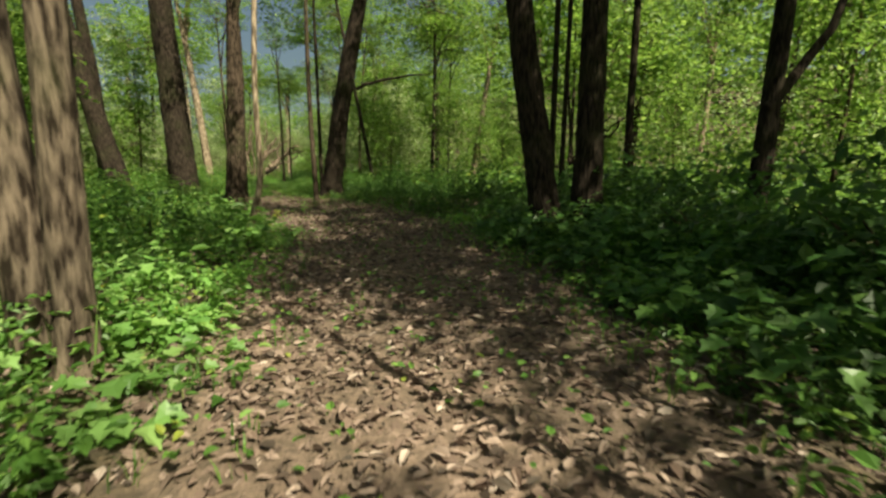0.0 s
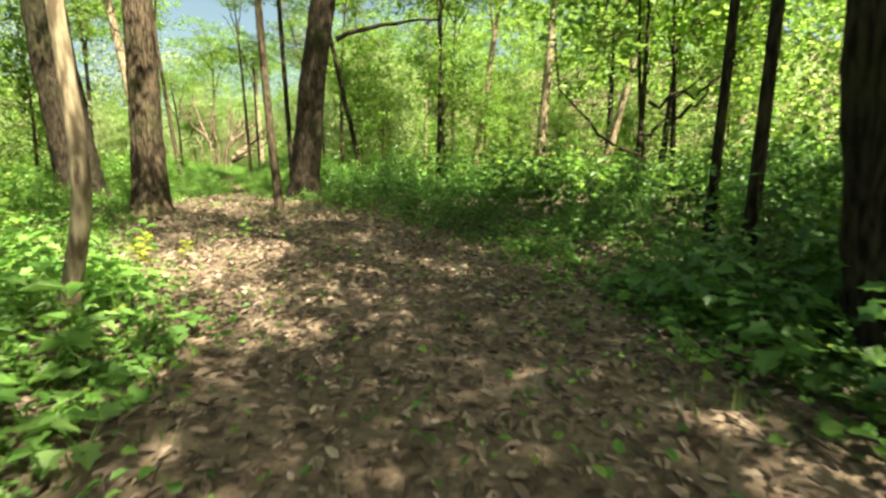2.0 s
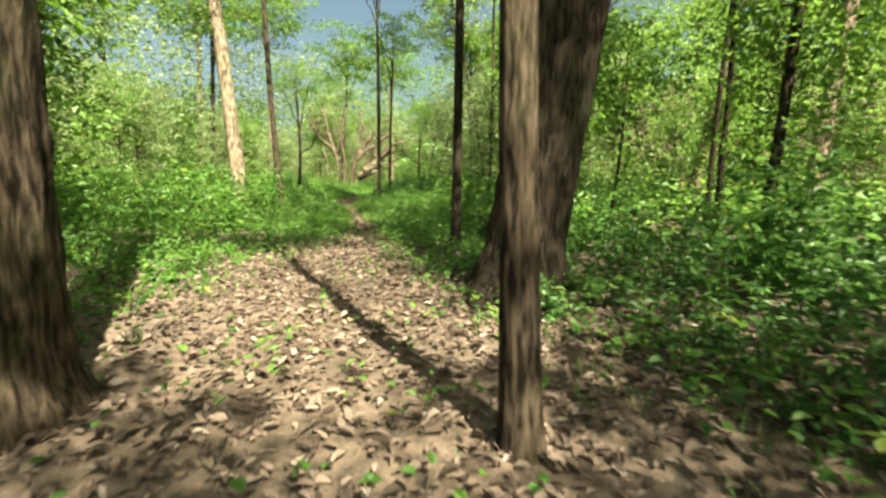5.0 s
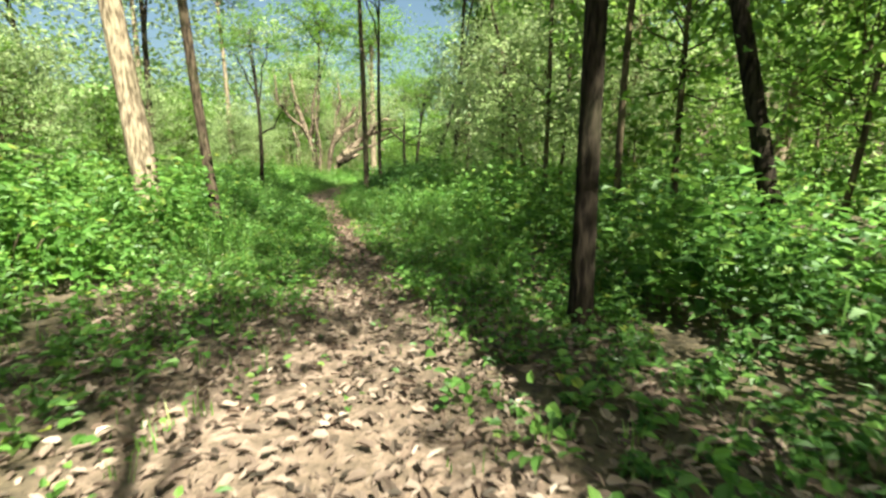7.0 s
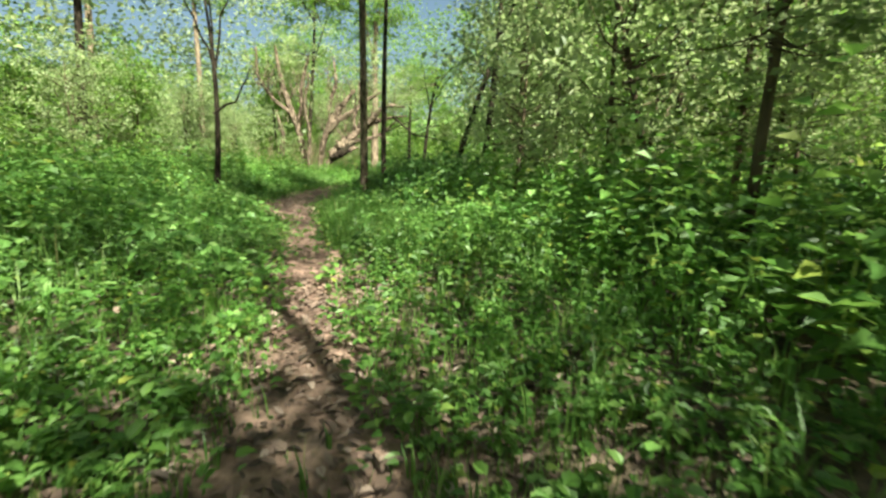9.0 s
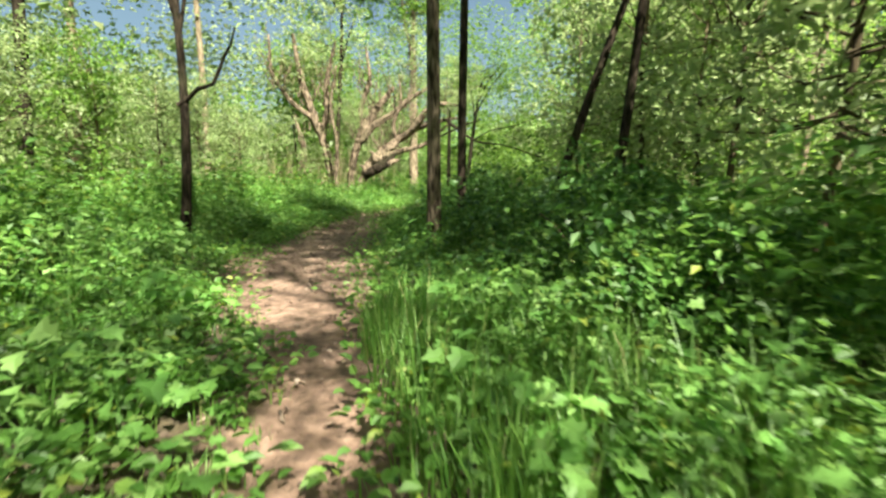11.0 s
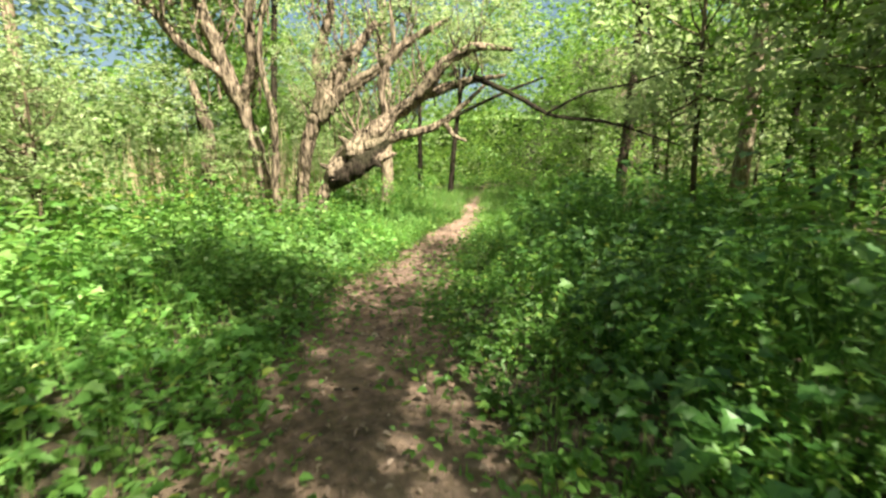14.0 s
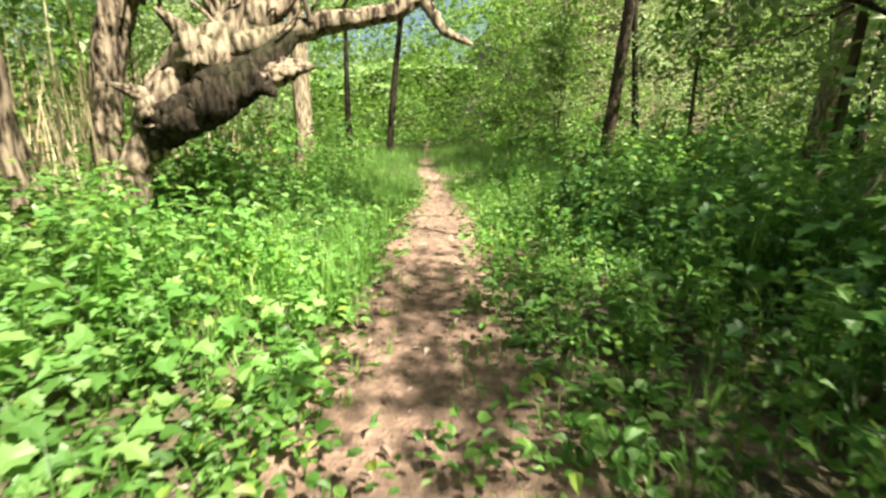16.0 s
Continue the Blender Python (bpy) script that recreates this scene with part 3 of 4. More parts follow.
def old_leaning_tree():
    """The twisted old tree that leans over the trail: burled leaning trunk, standing stems, long arching limbs."""
    x, y = -16.0, 42.4
    root = new("old_leaning_tree")
    root.location = (x, y, float(land(x, y)) - 0.05)
    tagged(root, "twisted old tree with sunlit gnarled trunks leaning over the trail", "tree")

    def at(*pts):
        return [(a - x, b - y, c) for a, b, c in pts]

    def piece(name, pts, radii, seed, rough=0.16, sides=16, bark=BARK_OLD, label=""):
        p = np.asarray(pts, float)
        t = np.linspace(0, 1, len(p) * 7)
        s = np.linspace(0, 1, len(p))
        fine = np.stack([np.interp(t, s, p[:, k]) for k in range(3)], 1)
        for _ in range(4):
            fine[1:-1] = (fine[:-2] + 2 * fine[1:-1] + fine[2:]) / 4
        q = np.random.default_rng(seed)
        r = np.interp(t, np.linspace(0, 1, len(radii)), radii)
        fine[1:-1] += q.normal(0, 0.1, (len(fine) - 2, 3)) * r[1:-1, None]
        r = r * (1 + np.convolve(q.normal(0, 0.08, len(t) + 2), [0.3, 0.4, 0.3], "valid"))
        if r.max() > 0.1:
            part(name, mesh(name, *ridged(fine, r, seed, 26, len(t) * 2, 0.0, 1.7), bark, True), root, label)
        else:
            part(name, mesh(name, *tube(fine, r, sides, rough, seed), bark, True), root, label)
    piece("trunk", at((-16.3, 42.3, -0.05), (-16.17, 42.3, 0.8), (-15.85, 42.37, 1.38), (-15.38, 42.58, 1.9), (-14.95, 42.88, 2.35), (-14.3, 43.0, 2.75), (-13.5, 43.1, 3.0), (-12.7, 43.2, 3.1)),
          [0.105, 0.1, 0.19, 0.18, 0.13, 0.1, 0.075, 0.035], 1, 0.2, 18, label="thick burled trunk leaning low over the trail")
    # Dark bark here puts the shade under the trunk into the colour.
    piece("burl", at((-16.0, 42.25, 1.02), (-15.78, 42.22, 1.2), (-15.45, 42.27, 1.38), (-15.15, 42.4, 1.6), (-14.85, 42.6, 1.98)), [0.06, 0.14, 0.17, 0.11, 0.04], 2, 0.12, 18, BARK_DARK, "burl under the trunk, dark for the shade of its hollow")
    # The first stub is dark too, carrying on that shade.
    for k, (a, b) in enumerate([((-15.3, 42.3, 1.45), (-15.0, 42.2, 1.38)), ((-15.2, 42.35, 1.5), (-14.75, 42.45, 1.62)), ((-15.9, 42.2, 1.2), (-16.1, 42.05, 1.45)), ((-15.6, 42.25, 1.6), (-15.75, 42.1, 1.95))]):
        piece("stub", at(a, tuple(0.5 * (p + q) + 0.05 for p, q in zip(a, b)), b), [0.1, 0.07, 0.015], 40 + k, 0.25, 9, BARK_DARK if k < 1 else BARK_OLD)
    piece("limb", at((-15.4, 42.5, 1.75), (-14.75, 42.6, 1.95), (-14.1, 42.8, 2.1), (-13.7, 42.9, 2.35), (-13.1, 43.0, 2.9)), [0.1, 0.08, 0.075, 0.055, 0.03], 3)
    piece("limb", at((-13.9, 42.85, 2.25), (-13.7, 42.8, 1.95), (-13.45, 42.8, 1.85)), [0.05, 0.04, 0.02], 4)
    piece("limb", at((-13.9, 42.85, 2.2), (-13.3, 42.9, 2.5), (-12.6, 43.0, 2.8), (-12.0, 43.0, 3.0)), [0.04, 0.035, 0.03, 0.015], 14, bark=BARK_DARK)
    piece("limb", at((-14.9, 42.9, 2.35), (-14.4, 42.7, 2.6), (-13.9, 42.6, 3.2), (-13.3, 42.5, 3.5), (-12.6, 42.5, 3.4)), [0.12, 0.11, 0.1, 0.07, 0.03], 15)
    piece("stem", at((-17.0, 43.2, -0.05), (-16.92, 43.3, 1.3), (-16.68, 43.3, 2.2), (-16.42, 43.4, 2.7), (-16.0, 43.5, 3.5), (-15.3, 43.6, 4.3)), [0.14, 0.12, 0.13, 0.19, 0.13, 0.06], 5)
    piece("limb", at((-13.3, 43.0, 3.05), (-12.6, 42.2, 2.6), (-12.0, 41.8, 2.17), (-11.0, 41.8, 2.05), (-9.9, 41.8, 1.65)), [0.05, 0.04, 0.032, 0.022, 0.01], 17, bark=BARK_DARK, label="thin dark limb drooping across the trail")
    piece("limb", at((-12.1, 41.85, 2.2), (-11.5, 41.6, 2.5), (-10.8, 41.5, 2.6), (-9.8, 41.4, 2.9)), [0.025, 0.02, 0.015, 0.008], 18, bark=BARK_DARK)
    piece("limb", at((-15.0, 42.85, 2.3), (-15.1, 42.8, 2.9), (-14.8, 42.9, 3.6), (-14.9, 43.0, 4.6)), [0.08, 0.07, 0.05, 0.02], 19)
    piece("stem", at((-18.3, 42.2, -0.05), (-18.35, 42.2, 1.2), (-18.2, 42.1, 2.1), (-18.5, 42.1, 3.2)), [0.13, 0.12, 0.1, 0.05], 20)
    piece("limb", at((-16.5, 43.3, 2.4), (-16.0, 43.3, 2.9), (-15.3, 43.4, 3.3), (-14.6, 43.5, 3.9), (-13.8, 43.6, 4.3)), [0.13, 0.13, 0.1, 0.08, 0.03], 6)
    piece("limb", at((-16.4, 43.4, 2.7), (-16.6, 43.5, 3.5), (-16.2, 43.6, 4.6), (-16.4, 43.7, 5.8)), [0.11, 0.09, 0.07, 0.03], 7)
    piece("stem", at((-17.5, 42.9, -0.05), (-17.6, 42.9, 1.2), (-17.75, 42.8, 2.2), (-18.0, 42.6, 3.1), (-18.4, 42.5, 4.4), (-18.6, 42.4, 6.0)), [0.15, 0.13, 0.12, 0.16, 0.1, 0.05], 8)
    piece("limb", at((-17.85, 42.7, 2.6), (-17.5, 42.6, 3.3), (-17.4, 42.4, 4.3), (-16.9, 42.2, 5.6)), [0.1, 0.09, 0.07, 0.03], 9)
    piece("limb", at((-18.0, 42.6, 3.1), (-18.7, 42.2, 3.7), (-19.2, 41.9, 4.6), (-19.1, 41.7, 5.8)), [0.09, 0.08, 0.06, 0.03], 10)
    piece("stem", at((-17.05, 42.3, -0.05), (-17.1, 42.3, 1.0), (-16.95, 42.2, 2.2), (-17.2, 42.2, 3.4), (-16.9, 42.2, 4.8)), [0.08, 0.07, 0.065, 0.05, 0.03], 11)
    g = np.random.default_rng(8)
    starts = np.array([(-15.3, 42.6, 1.9), (-14.9, 42.9, 2.35), (-14.3, 43.0, 2.75), (-13.5, 43.1, 3.0), (-16.5, 43.3, 2.4), (-16.0, 43.4, 3.2), (-15.0, 43.4, 3.6), (-16.4, 43.6, 4.2), (-17.8, 42.7, 2.6), (-18.2, 42.5, 3.8), (-17.4, 42.4, 4.0), (-19.0, 42.0, 4.2)])
    starts[3::4, 1] -= 0.1
    for k in range(150):
        a = starts[k % 12] + g.normal(0, 0.12, 3) + np.array([g.uniform(-0.3, 0.3), 0, 0])
        b = a + np.array([g.normal(0.1, 0.45), g.normal(0, 0.4), g.uniform(0.5, 2.0)])
        r = g.uniform(0.01, 0.03)
        part("branch", mesh("branch", *tube(bent(a, b, (g.uniform(-0.2, 0.2), 0, 0.05), 6, 90 + k, 0.05), np.linspace(r, 0.005, 6), 5), BARK_OLD, True), root, "", Matrix.Translation((-x, -y, 0)))
    for k, (mid, s) in enumerate([((-15.0, 44.6, 5.4), 0.9), ((-17.8, 43.8, 6.2), 1.0), ((-13.0, 43.9, 4.3), 0.65), ((-19.4, 43.0, 5.0), 0.9), ((-16.3, 45.4, 3.6), 0.9), ((-17.6, 41.7, 1.7), 0.36), ((-16.3, 42.1, 3.4), 0.32), ((-13.4, 42.7, 3.7), 0.42), ((-10.8, 41.7, 2.6), 0.36), ((-18.6, 41.4, 2.6), 0.5)]):
        m = Matrix.LocRotScale((mid[0] - x, mid[1] - y, mid[2]), Euler((0, 0, k * 1.7)), (s, s, s * 0.8))
        part("crown", WILLOW[k % 2][0], root, "", m)
        tagged(part("twig_spray", WILLOW[k % 2][1], root, "", m), kind="stuff")


old_leaning_tree()


def dry_reeds():
    """Dead canes standing close behind the old tree."""
    g = np.random.default_rng(61)
    n = 900
    x, y = g.uniform(-23, -16.6, n), g.uniform(43, 48, n)
    foot = rest_on(x, y)
    lean = np.stack([g.normal(0, 0.12, n), g.normal(0, 0.12, n), np.ones(n)], -1)
    tagged(new("dry_reeds", mesh("dry_reeds", *leaf_array(foot, lean, g.normal(size=(n, 3)), g.uniform(0.8, 2.6, n), g.uniform(0.012, 0.03, n), 1, 0.02, 0), CANE)), "beige dead reed canes standing behind the old tree", "reeds", kind="stuff")


# ---- young trees, bushes and the wood around ----
def sapling(pair, height, label, group):
    root = new("sapling")
    tagged(root, label, "sapling", group)
    p = stem_points(height, (0.03, 0.02), (0.12, 0.05))
    part("trunk", mesh("trunk", *tube(p, [0.05, 0.045, 0.04, 0.032, 0.022, 0.01], 7), BARK_TWIG, True), root)
    for k, (h, s) in enumerate([(0.62, 1.0), (0.9, 0.8)]):
        m = Matrix.LocRotScale((0.03 * height * h, 0.0, height * h), Euler((0, 0, 1.9 * k)), (s, s, s))
        part("crown", pair[k % 2][0], root, "", m)
        tagged(part("twig_spray", pair[k % 2][1], root, "", m), kind="stuff")
    return root


def bush(pair, label, group):
    root = new("bush")
    tagged(root, label, "bush", group)
    part("foliage", pair[0], root, "", Matrix.Translation((0, 0, 0.55)))
    for a in np.arange(0, 6.2, 1.25):
        part("stem", mesh("stem", *tube(bent((0, 0, 0), (math.cos(a) * 0.5, math.sin(a) * 0.5, 0.7), (0, 0, 0.1), 4), [0.016, 0.013, 0.01, 0.006], 4), BARK_TWIG, True), root)
    return root


def stand(x, y, scale, turn, sink=0.03):
    return Matrix.LocRotScale((x, y, float(land(x, y)) - sink), Euler((0, 0, turn)), (scale, scale, scale))


def scatter(count, xr, yr, gap, apart, seed, keep=None):
    """Places off the trail by gap or more, apart from one another."""
    g = np.random.default_rng(seed)
    got = []
    for _ in range(count * 40):
        x, y = g.uniform(*xr), g.uniform(*yr)
        if off_trail(x, y)[0] < gap or any((x - a) ** 2 + (y - b) ** 2 < apart ** 2 for a, b in got) or (keep and not keep(x, y)):
            continue
        got.append((x, y))
        if len(got) == count:
            break
    return got


def place_all(proto, spots, low, high, seed):
    g = np.random.default_rng(seed)
    first = True
    for x, y in spots:
        s = g.uniform(low, high)
        m = stand(x, y, s, g.uniform(0, 6.28))
        if first:
            proto.matrix_basis = m
            first = False
        else:
            c = copy_thing(proto, Matrix.Identity(4))
            c.matrix_basis = m


def open_glade(x, y):
    """Keeps the sunny clearing by the many-stemmed tree and the strip ahead of the trail free."""
    return not (0.5 < x < 11 and 9 < y < 30) and not (-18.5 < x < -8.5 and 44 < y < 63) and not (-19.5 < x < -14 and 40.5 < y < 46)


place_all(sapling(YOUNG, 5.0, "young broadleaf tree with fresh green leaves", "young trees"), scatter(38, (-26, 16), (9, 60), 4.4, 2.2, 5, open_glade), 0.75, 1.3, 6)
place_all(sapling(WILLOW, 4.6, "young pale-leaved willow in the sun", "young willows"), scatter(30, (-27, -2), (22, 62), 3.0, 2.0, 7, lambda x, y: open_glade(x, y) and (x > -9 or x < -15 or y > 46)), 0.7, 1.2, 8)
place_all(sapling(WILLOW, 5.0, "dense grey-green young tree in the shaded thicket", "thicket trees"), [(-4.6, 33.6), (-6.6, 35.9), (-7.4, 39.0), (-8.6, 44.2), (-7.0, 42.0), (-3.0, 31.5)], 1.1, 1.45, 18)
place_all(sapling(YOUNG, 5.0, "young broadleaf tree shading the undergrowth", "young trees in the shade"), [(-10.6, 11.4), (-13.2, 14.2), (-12.8, 19.6), (-15.0, 17.2), (9.5, 11.5), (10.0, 8.0)], 0.85, 1.2, 21)
place_all(sapling(WILLOW, 4.6, "leafy young elder beside the old leaning tree", "elders"), [(-18.6, 38.9), (-20.4, 37.2), (-19.9, 40.6), (-17.9, 35.6)], 0.5, 0.7, 19)
place_all(bush(BUSH[1], "large dark bramble mound in the shade", "bramble mounds"), [(-9.2, 33.8), (2.9, 9.6), (3.6, 11.2), (3.0, 5.2), (3.4, 3.2)], 1.0, 1.45, 20)
place_all(bush(BUSH[0], "low dark bramble mound in deep shade", "low bramble mounds"), [(-11.4, 41.6), (-10.6, 39.6), (-11.7, 44.3), (-10.2, 37.2), (-10.1, 42.6), (-9.4, 40.8)], 0.5, 0.75, 22)
place_all(bush(BUSH[0], "dark green bramble bush in the shade", "bramble bushes"), scatter(46, (-17, 9), (1, 42), 1.0, 1.3, 9, lambda x, y: (off_trail(x, y)[1] > 0 or y < 8) and not (-7.5 < x < 9 and 13 < y < 30) and not (-13.5 < x < -4 and y > 34)), 0.6, 1.15, 10)
place_all(bush(BUSH_LIGHT[1], "fresh green leafy bush beside the trail", "leafy bushes"), scatter(44, (-22, 2), (9, 52), 1.1, 1.4, 11, lambda x, y: off_trail(x, y)[1] < 0 or (y > 22 and not (-13.5 < x < -4 and y > 34))), 0.6, 1.1, 12)


def shady(x, y):
    """Tall trees stay off the strip whose shade would fall on the sunny second half."""
    return open_glade(x, y) and not (-19 < x < -3 and 8 < y < 44)


# The listed places near the start are out of view, added to cast shade.
wood = [(-21, 50), (-7.5, 54), (-4.5, 58), (-23, 43), (-22, 35.5), (-24, 28.5), (-4.5, 48), (7.4, -3.0), (6.6, 0.8), (5.8, 0.2), (-4.6, -7.4), (7.4, 4.6), (-8.5, -2.5)] + scatter(20, (-36, 30), (-8, 74), 7.0, 4.8, 13, shady)
# Single trees added, unseen or hidden, so that their crowns shade the trail.
tall_tree(3.5, -5.2, 0.2, BARK_BROWN, "woodland tree added to fill the background and cast shade", 9.5, kind=1, size=0.5, limbs=2, group="woodland trees")
tall_tree(4.2, 3.2, 0.2, BARK_DARK, "woodland tree added to fill the background and cast shade", 10.0, kind=0, size=0.75, limbs=2, group="woodland trees")
tall_tree(3.8, 9.7, 0.09, BARK_DARK, "slim woodland tree added for shade behind the twin trunks", 9.0, kind=2, size=0.95, limbs=2, group="woodland trees")
tall_tree(2.15, 9.3, 0.07, BARK_DARK, "slim woodland tree added for shade, hidden by the twin trunks", 9.0, kind=2, size=0.65, limbs=2, group="woodland trees")
tall_tree(2.75, 10.9, 0.065, BARK_DARK, "thin woodland tree added to shade the trail", 14.0, (0.01, 0.0), kind=1, size=0.75, limbs=2, group="woodland trees")
tall_tree(-3.2, 22.5, 0.1, BARK_DARK, "tall slim tree added for shade behind the leaning trunk", 16.0, (-0.21, 0.12), kind=0, size=0.95, limbs=3, group="woodland trees")
tall_tree(1.95, 0.1, 0.05, BARK_DARK, "woodland tree added to fill the background and cast shade", 11.0, kind=1, size=0.75, limbs=2, group="woodland trees")
tall_tree(-8.5, 5.0, 0.18, BARK_BROWN, "leaning woodland tree added out of view to shade the undergrowth", 9.0, (0.35, 0.3), kind=1, size=0.7, limbs=2, group="woodland trees")
tall_tree(-3.2, -1.2, 0.17, BARK_DARK, "woodland tree added to fill the background and cast shade", 9.5, kind=2, size=0.85, limbs=2, group="woodland trees")
for n, (x, y) in enumerate(wood):
    g = np.random.default_rng(400 + n)
    tall_tree(x, y, g.uniform(0.12, 0.26), (BARK_DARK, BARK_BROWN, BARK_DARK, BARK_PALE)[n % 4], "woodland tree added to fill the background and cast shade", g.uniform(8.5, 12.5), (g.normal(0, 0.05), g.normal(0, 0.05)), (0.1, 0.1), n, g.uniform(0.95, 1.35), limbs=2, group="woodland trees")


# ---- ground cover ----
def rest_on(x, y, lift=0.0):
    return np.stack([x, y, land(x, y) + lift], -1)


def spots(n, xr, yr, near, far, seed, side=0):
    """Random places between near and far metres beyond the trail's edge."""
    g = np.random.default_rng(seed)
    y = g.uniform(*yr, n * 3)
    x = g.uniform(*xr, n * 3)
    out, s = off_trail(x, y)
    ok = (out > near) & (out < far)
    if side:
        ok &= s == side
    return x[ok][:n], y[ok][:n], out[ok][:n]


def herb_patch(name, x, y, height, leaf, size, pairs, label, seed, detail=2, spread=0.5):
    """Upright leafy herbs: a stem each, leaves in turning pairs, larger below the top."""
    g = np.random.default_rng(seed)
    n = len(x)
    foot = rest_on(x, y, -0.02)
    lean = g.normal(0, 0.16, (n, 2))
    k = np.tile(np.linspace(0.25, 1.0, pairs), (n, 1))
    turn = g.uniform(0, 6.28, (n, 1)) + np.arange(pairs) * 1.75
    pieces = []
    for flip in (0, np.pi):
        a = turn + flip + g.normal(0, 0.25, turn.shape)
        base = np.stack([foot[:, None, 0] + lean[:, :1] * k * height[:, None], foot[:, None, 1] + lean[:, 1:] * k * height[:, None], foot[:, None, 2] + k * height[:, None]], -1).reshape(-1, 3)
        ahead = np.stack([np.cos(a), np.sin(a), spread * g.uniform(-0.6, 0.9, a.shape)], -1).reshape(-1, 3)
        up = np.array([0, 0, 1.0]) + g.normal(0, 0.3, (n * pairs, 3))
        length = (size * (1.15 - 0.55 * k) * g.uniform(0.7, 1.3, k.shape) * (0.6 + 0.6 * height[:, None])).ravel()
        foot_of = base + unit(ahead) * (length * 0.25)[:, None]
        if detail == 3:
            across = unit(np.cross(unit(ahead), up))
            for swing in (-0.85, 0.0, 0.85):
                part_way = unit(ahead) * math.cos(swing) + across * math.sin(swing) + g.normal(0, 0.22, ahead.shape)
                short = length * g.uniform(0.5, 0.8, len(length))
                pieces.append(leaf_array(foot_of, part_way, up + g.normal(0, 0.25, up.shape), short, short * g.uniform(0.45, 0.7, len(length)), 1, 0.25, 0.22))
        else:
            pieces.append(leaf_array(foot_of, ahead, up, length, length * g.uniform(0.5, 0.75, len(length)), detail, 0.2, 0.18))
    stem = leaf_array(foot, np.stack([lean[:, 0], lean[:, 1], np.ones(n)], -1), g.normal(size=(n, 3)), height * 1.02, 0.012, 1, 0, 0)
    tagged(new(name, mesh(name, *gather(pieces + [stem]), leaf)), label, "plants", kind="stuff")


def low_patch(name, x, y, leaf, size, per, label, seed, detail=2):
    """Low broad leaves on slanting stalks out of one foot."""
    g = np.random.default_rng(seed)
    n = len(x)
    foot = rest_on(x, y)
    a = g.uniform(0, 6.28, (n, per))
    reach = g.uniform(0.03, 0.16, (n, per))
    base = np.stack([foot[:, None, 0] + np.cos(a) * reach, foot[:, None, 1] + np.sin(a) * reach, foot[:, None, 2] + g.uniform(0.03, 0.2, (n, per))], -1).reshape(-1, 3)
    ahead = np.stack([np.cos(a), np.sin(a), g.uniform(-0.1, 0.7, a.shape)], -1).reshape(-1, 3)
    up = np.array([0, 0, 1.0]) + g.normal(0, 0.35, (n * per, 3))
    length = size * g.uniform(0.5, 1.4, n * per)
    tagged(new(name, mesh(name, *leaf_array(base, ahead, up, length, length * g.uniform(0.55, 0.85, n * per), detail, 0.2, 0.15), leaf)), label, "plants", kind="stuff")


def grass_patch(name, x, y, height, label, seed, per=7):
    """Tufts of thin bending blades."""
    g = np.random.default_rng(seed)
    n = len(x) * per
    foot = rest_on(np.repeat(x, per) + g.normal(0, 0.035, n), np.repeat(y, per) + g.normal(0, 0.035, n), -0.01)
    h = np.repeat(height, per) * g.uniform(0.5, 1.2, n)
    a = g.uniform(0, 6.28, n)
    bend = g.uniform(0.05, 0.55, n)[:, None] * np.stack([np.cos(a), np.sin(a), np.zeros(n)], -1)
    side = np.stack([-np.sin(a), np.cos(a), np.zeros(n)], -1) * g.uniform(0.0025, 0.006, n)[:, None]
    up = np.array([0, 0, 1.0])
    mid = foot + (up * 0.6 + bend * 0.35) * h[:, None]
    tip = foot + (up * 0.95 + bend * 1.1) * h[:, None]
    v = np.stack([foot - side, foot + side, mid + side * 0.8, mid - side * 0.8, tip], 1).reshape(-1, 3)
    k = np.arange(n)[:, None] * 5
    tagged(new(name, mesh(name, v, [k + np.array([0, 1, 2, 3]), k + np.array([3, 2, 4])], GRASS)), label, "grass", kind="stuff")


def fallen_leaves(name, x, y, size, label, seed):
    g = np.random.default_rng(seed)
    n = len(x)
    base = rest_on(x, y, 0.012) + np.stack([np.zeros(n), np.zeros(n), g.uniform(0, 0.03, n)], -1)
    a = g.uniform(0, 6.28, n)
    ahead = np.stack([np.cos(a), np.sin(a), g.normal(0.05, 0.25, n)], -1)
    up = np.array([0, 0, 1.0]) + g.normal(0, 0.35, (n, 3))
    length = size * g.uniform(0.5, 1.4, n)
    tagged(new(name, mesh(name, *leaf_array(base, ahead, up, length, length * g.uniform(0.35, 0.6, n), 2, 0.12, g.uniform(-0.1, 0.5, (n, 1))), LITTER)), label, "leaf litter", kind="stuff")


def fade(n, y, edges, seed):
    """Picks places with a chance that follows y."""
    g = np.random.default_rng(seed)
    return g.uniform(0, 1, n) < np.interp(y, [e[0] for e in edges], [e[1] for e in edges])


def clumps(x, y):
    """Uneven growth: tall clumps and low hollows."""
    lump = np.array([noise.noise(Vector((a * 0.75, b * 0.75, 4.0))) + 0.5 * noise.noise(Vector((a * 2.1, b * 2.1, 9.0))) for a, b in zip(x, y)])
    return np.clip(0.85 + 0.75 * lump, 0.3, 1.5) * np.random.default_rng(len(x)).uniform(0.7, 1.25, len(x))


dry_reeds()

# leaf litter thick on the first half, thin on the second
x, y, out = spots(52000, (-11, 4), (-3, 26), -3, 1.3, 101)
fallen_leaves("fallen_leaves", x, y, 0.072, "brown dry fallen leaves strewn thick over the trail", 102)
x, y, out = spots(9000, (-17, -8), (24, 50), -2, 0.5, 103)
keep = fade(len(x), y, [(24, 0.6), (30, 0.35), (33, 1.0), (37, 1.0), (39, 0.5), (50, 0.5)], 105)
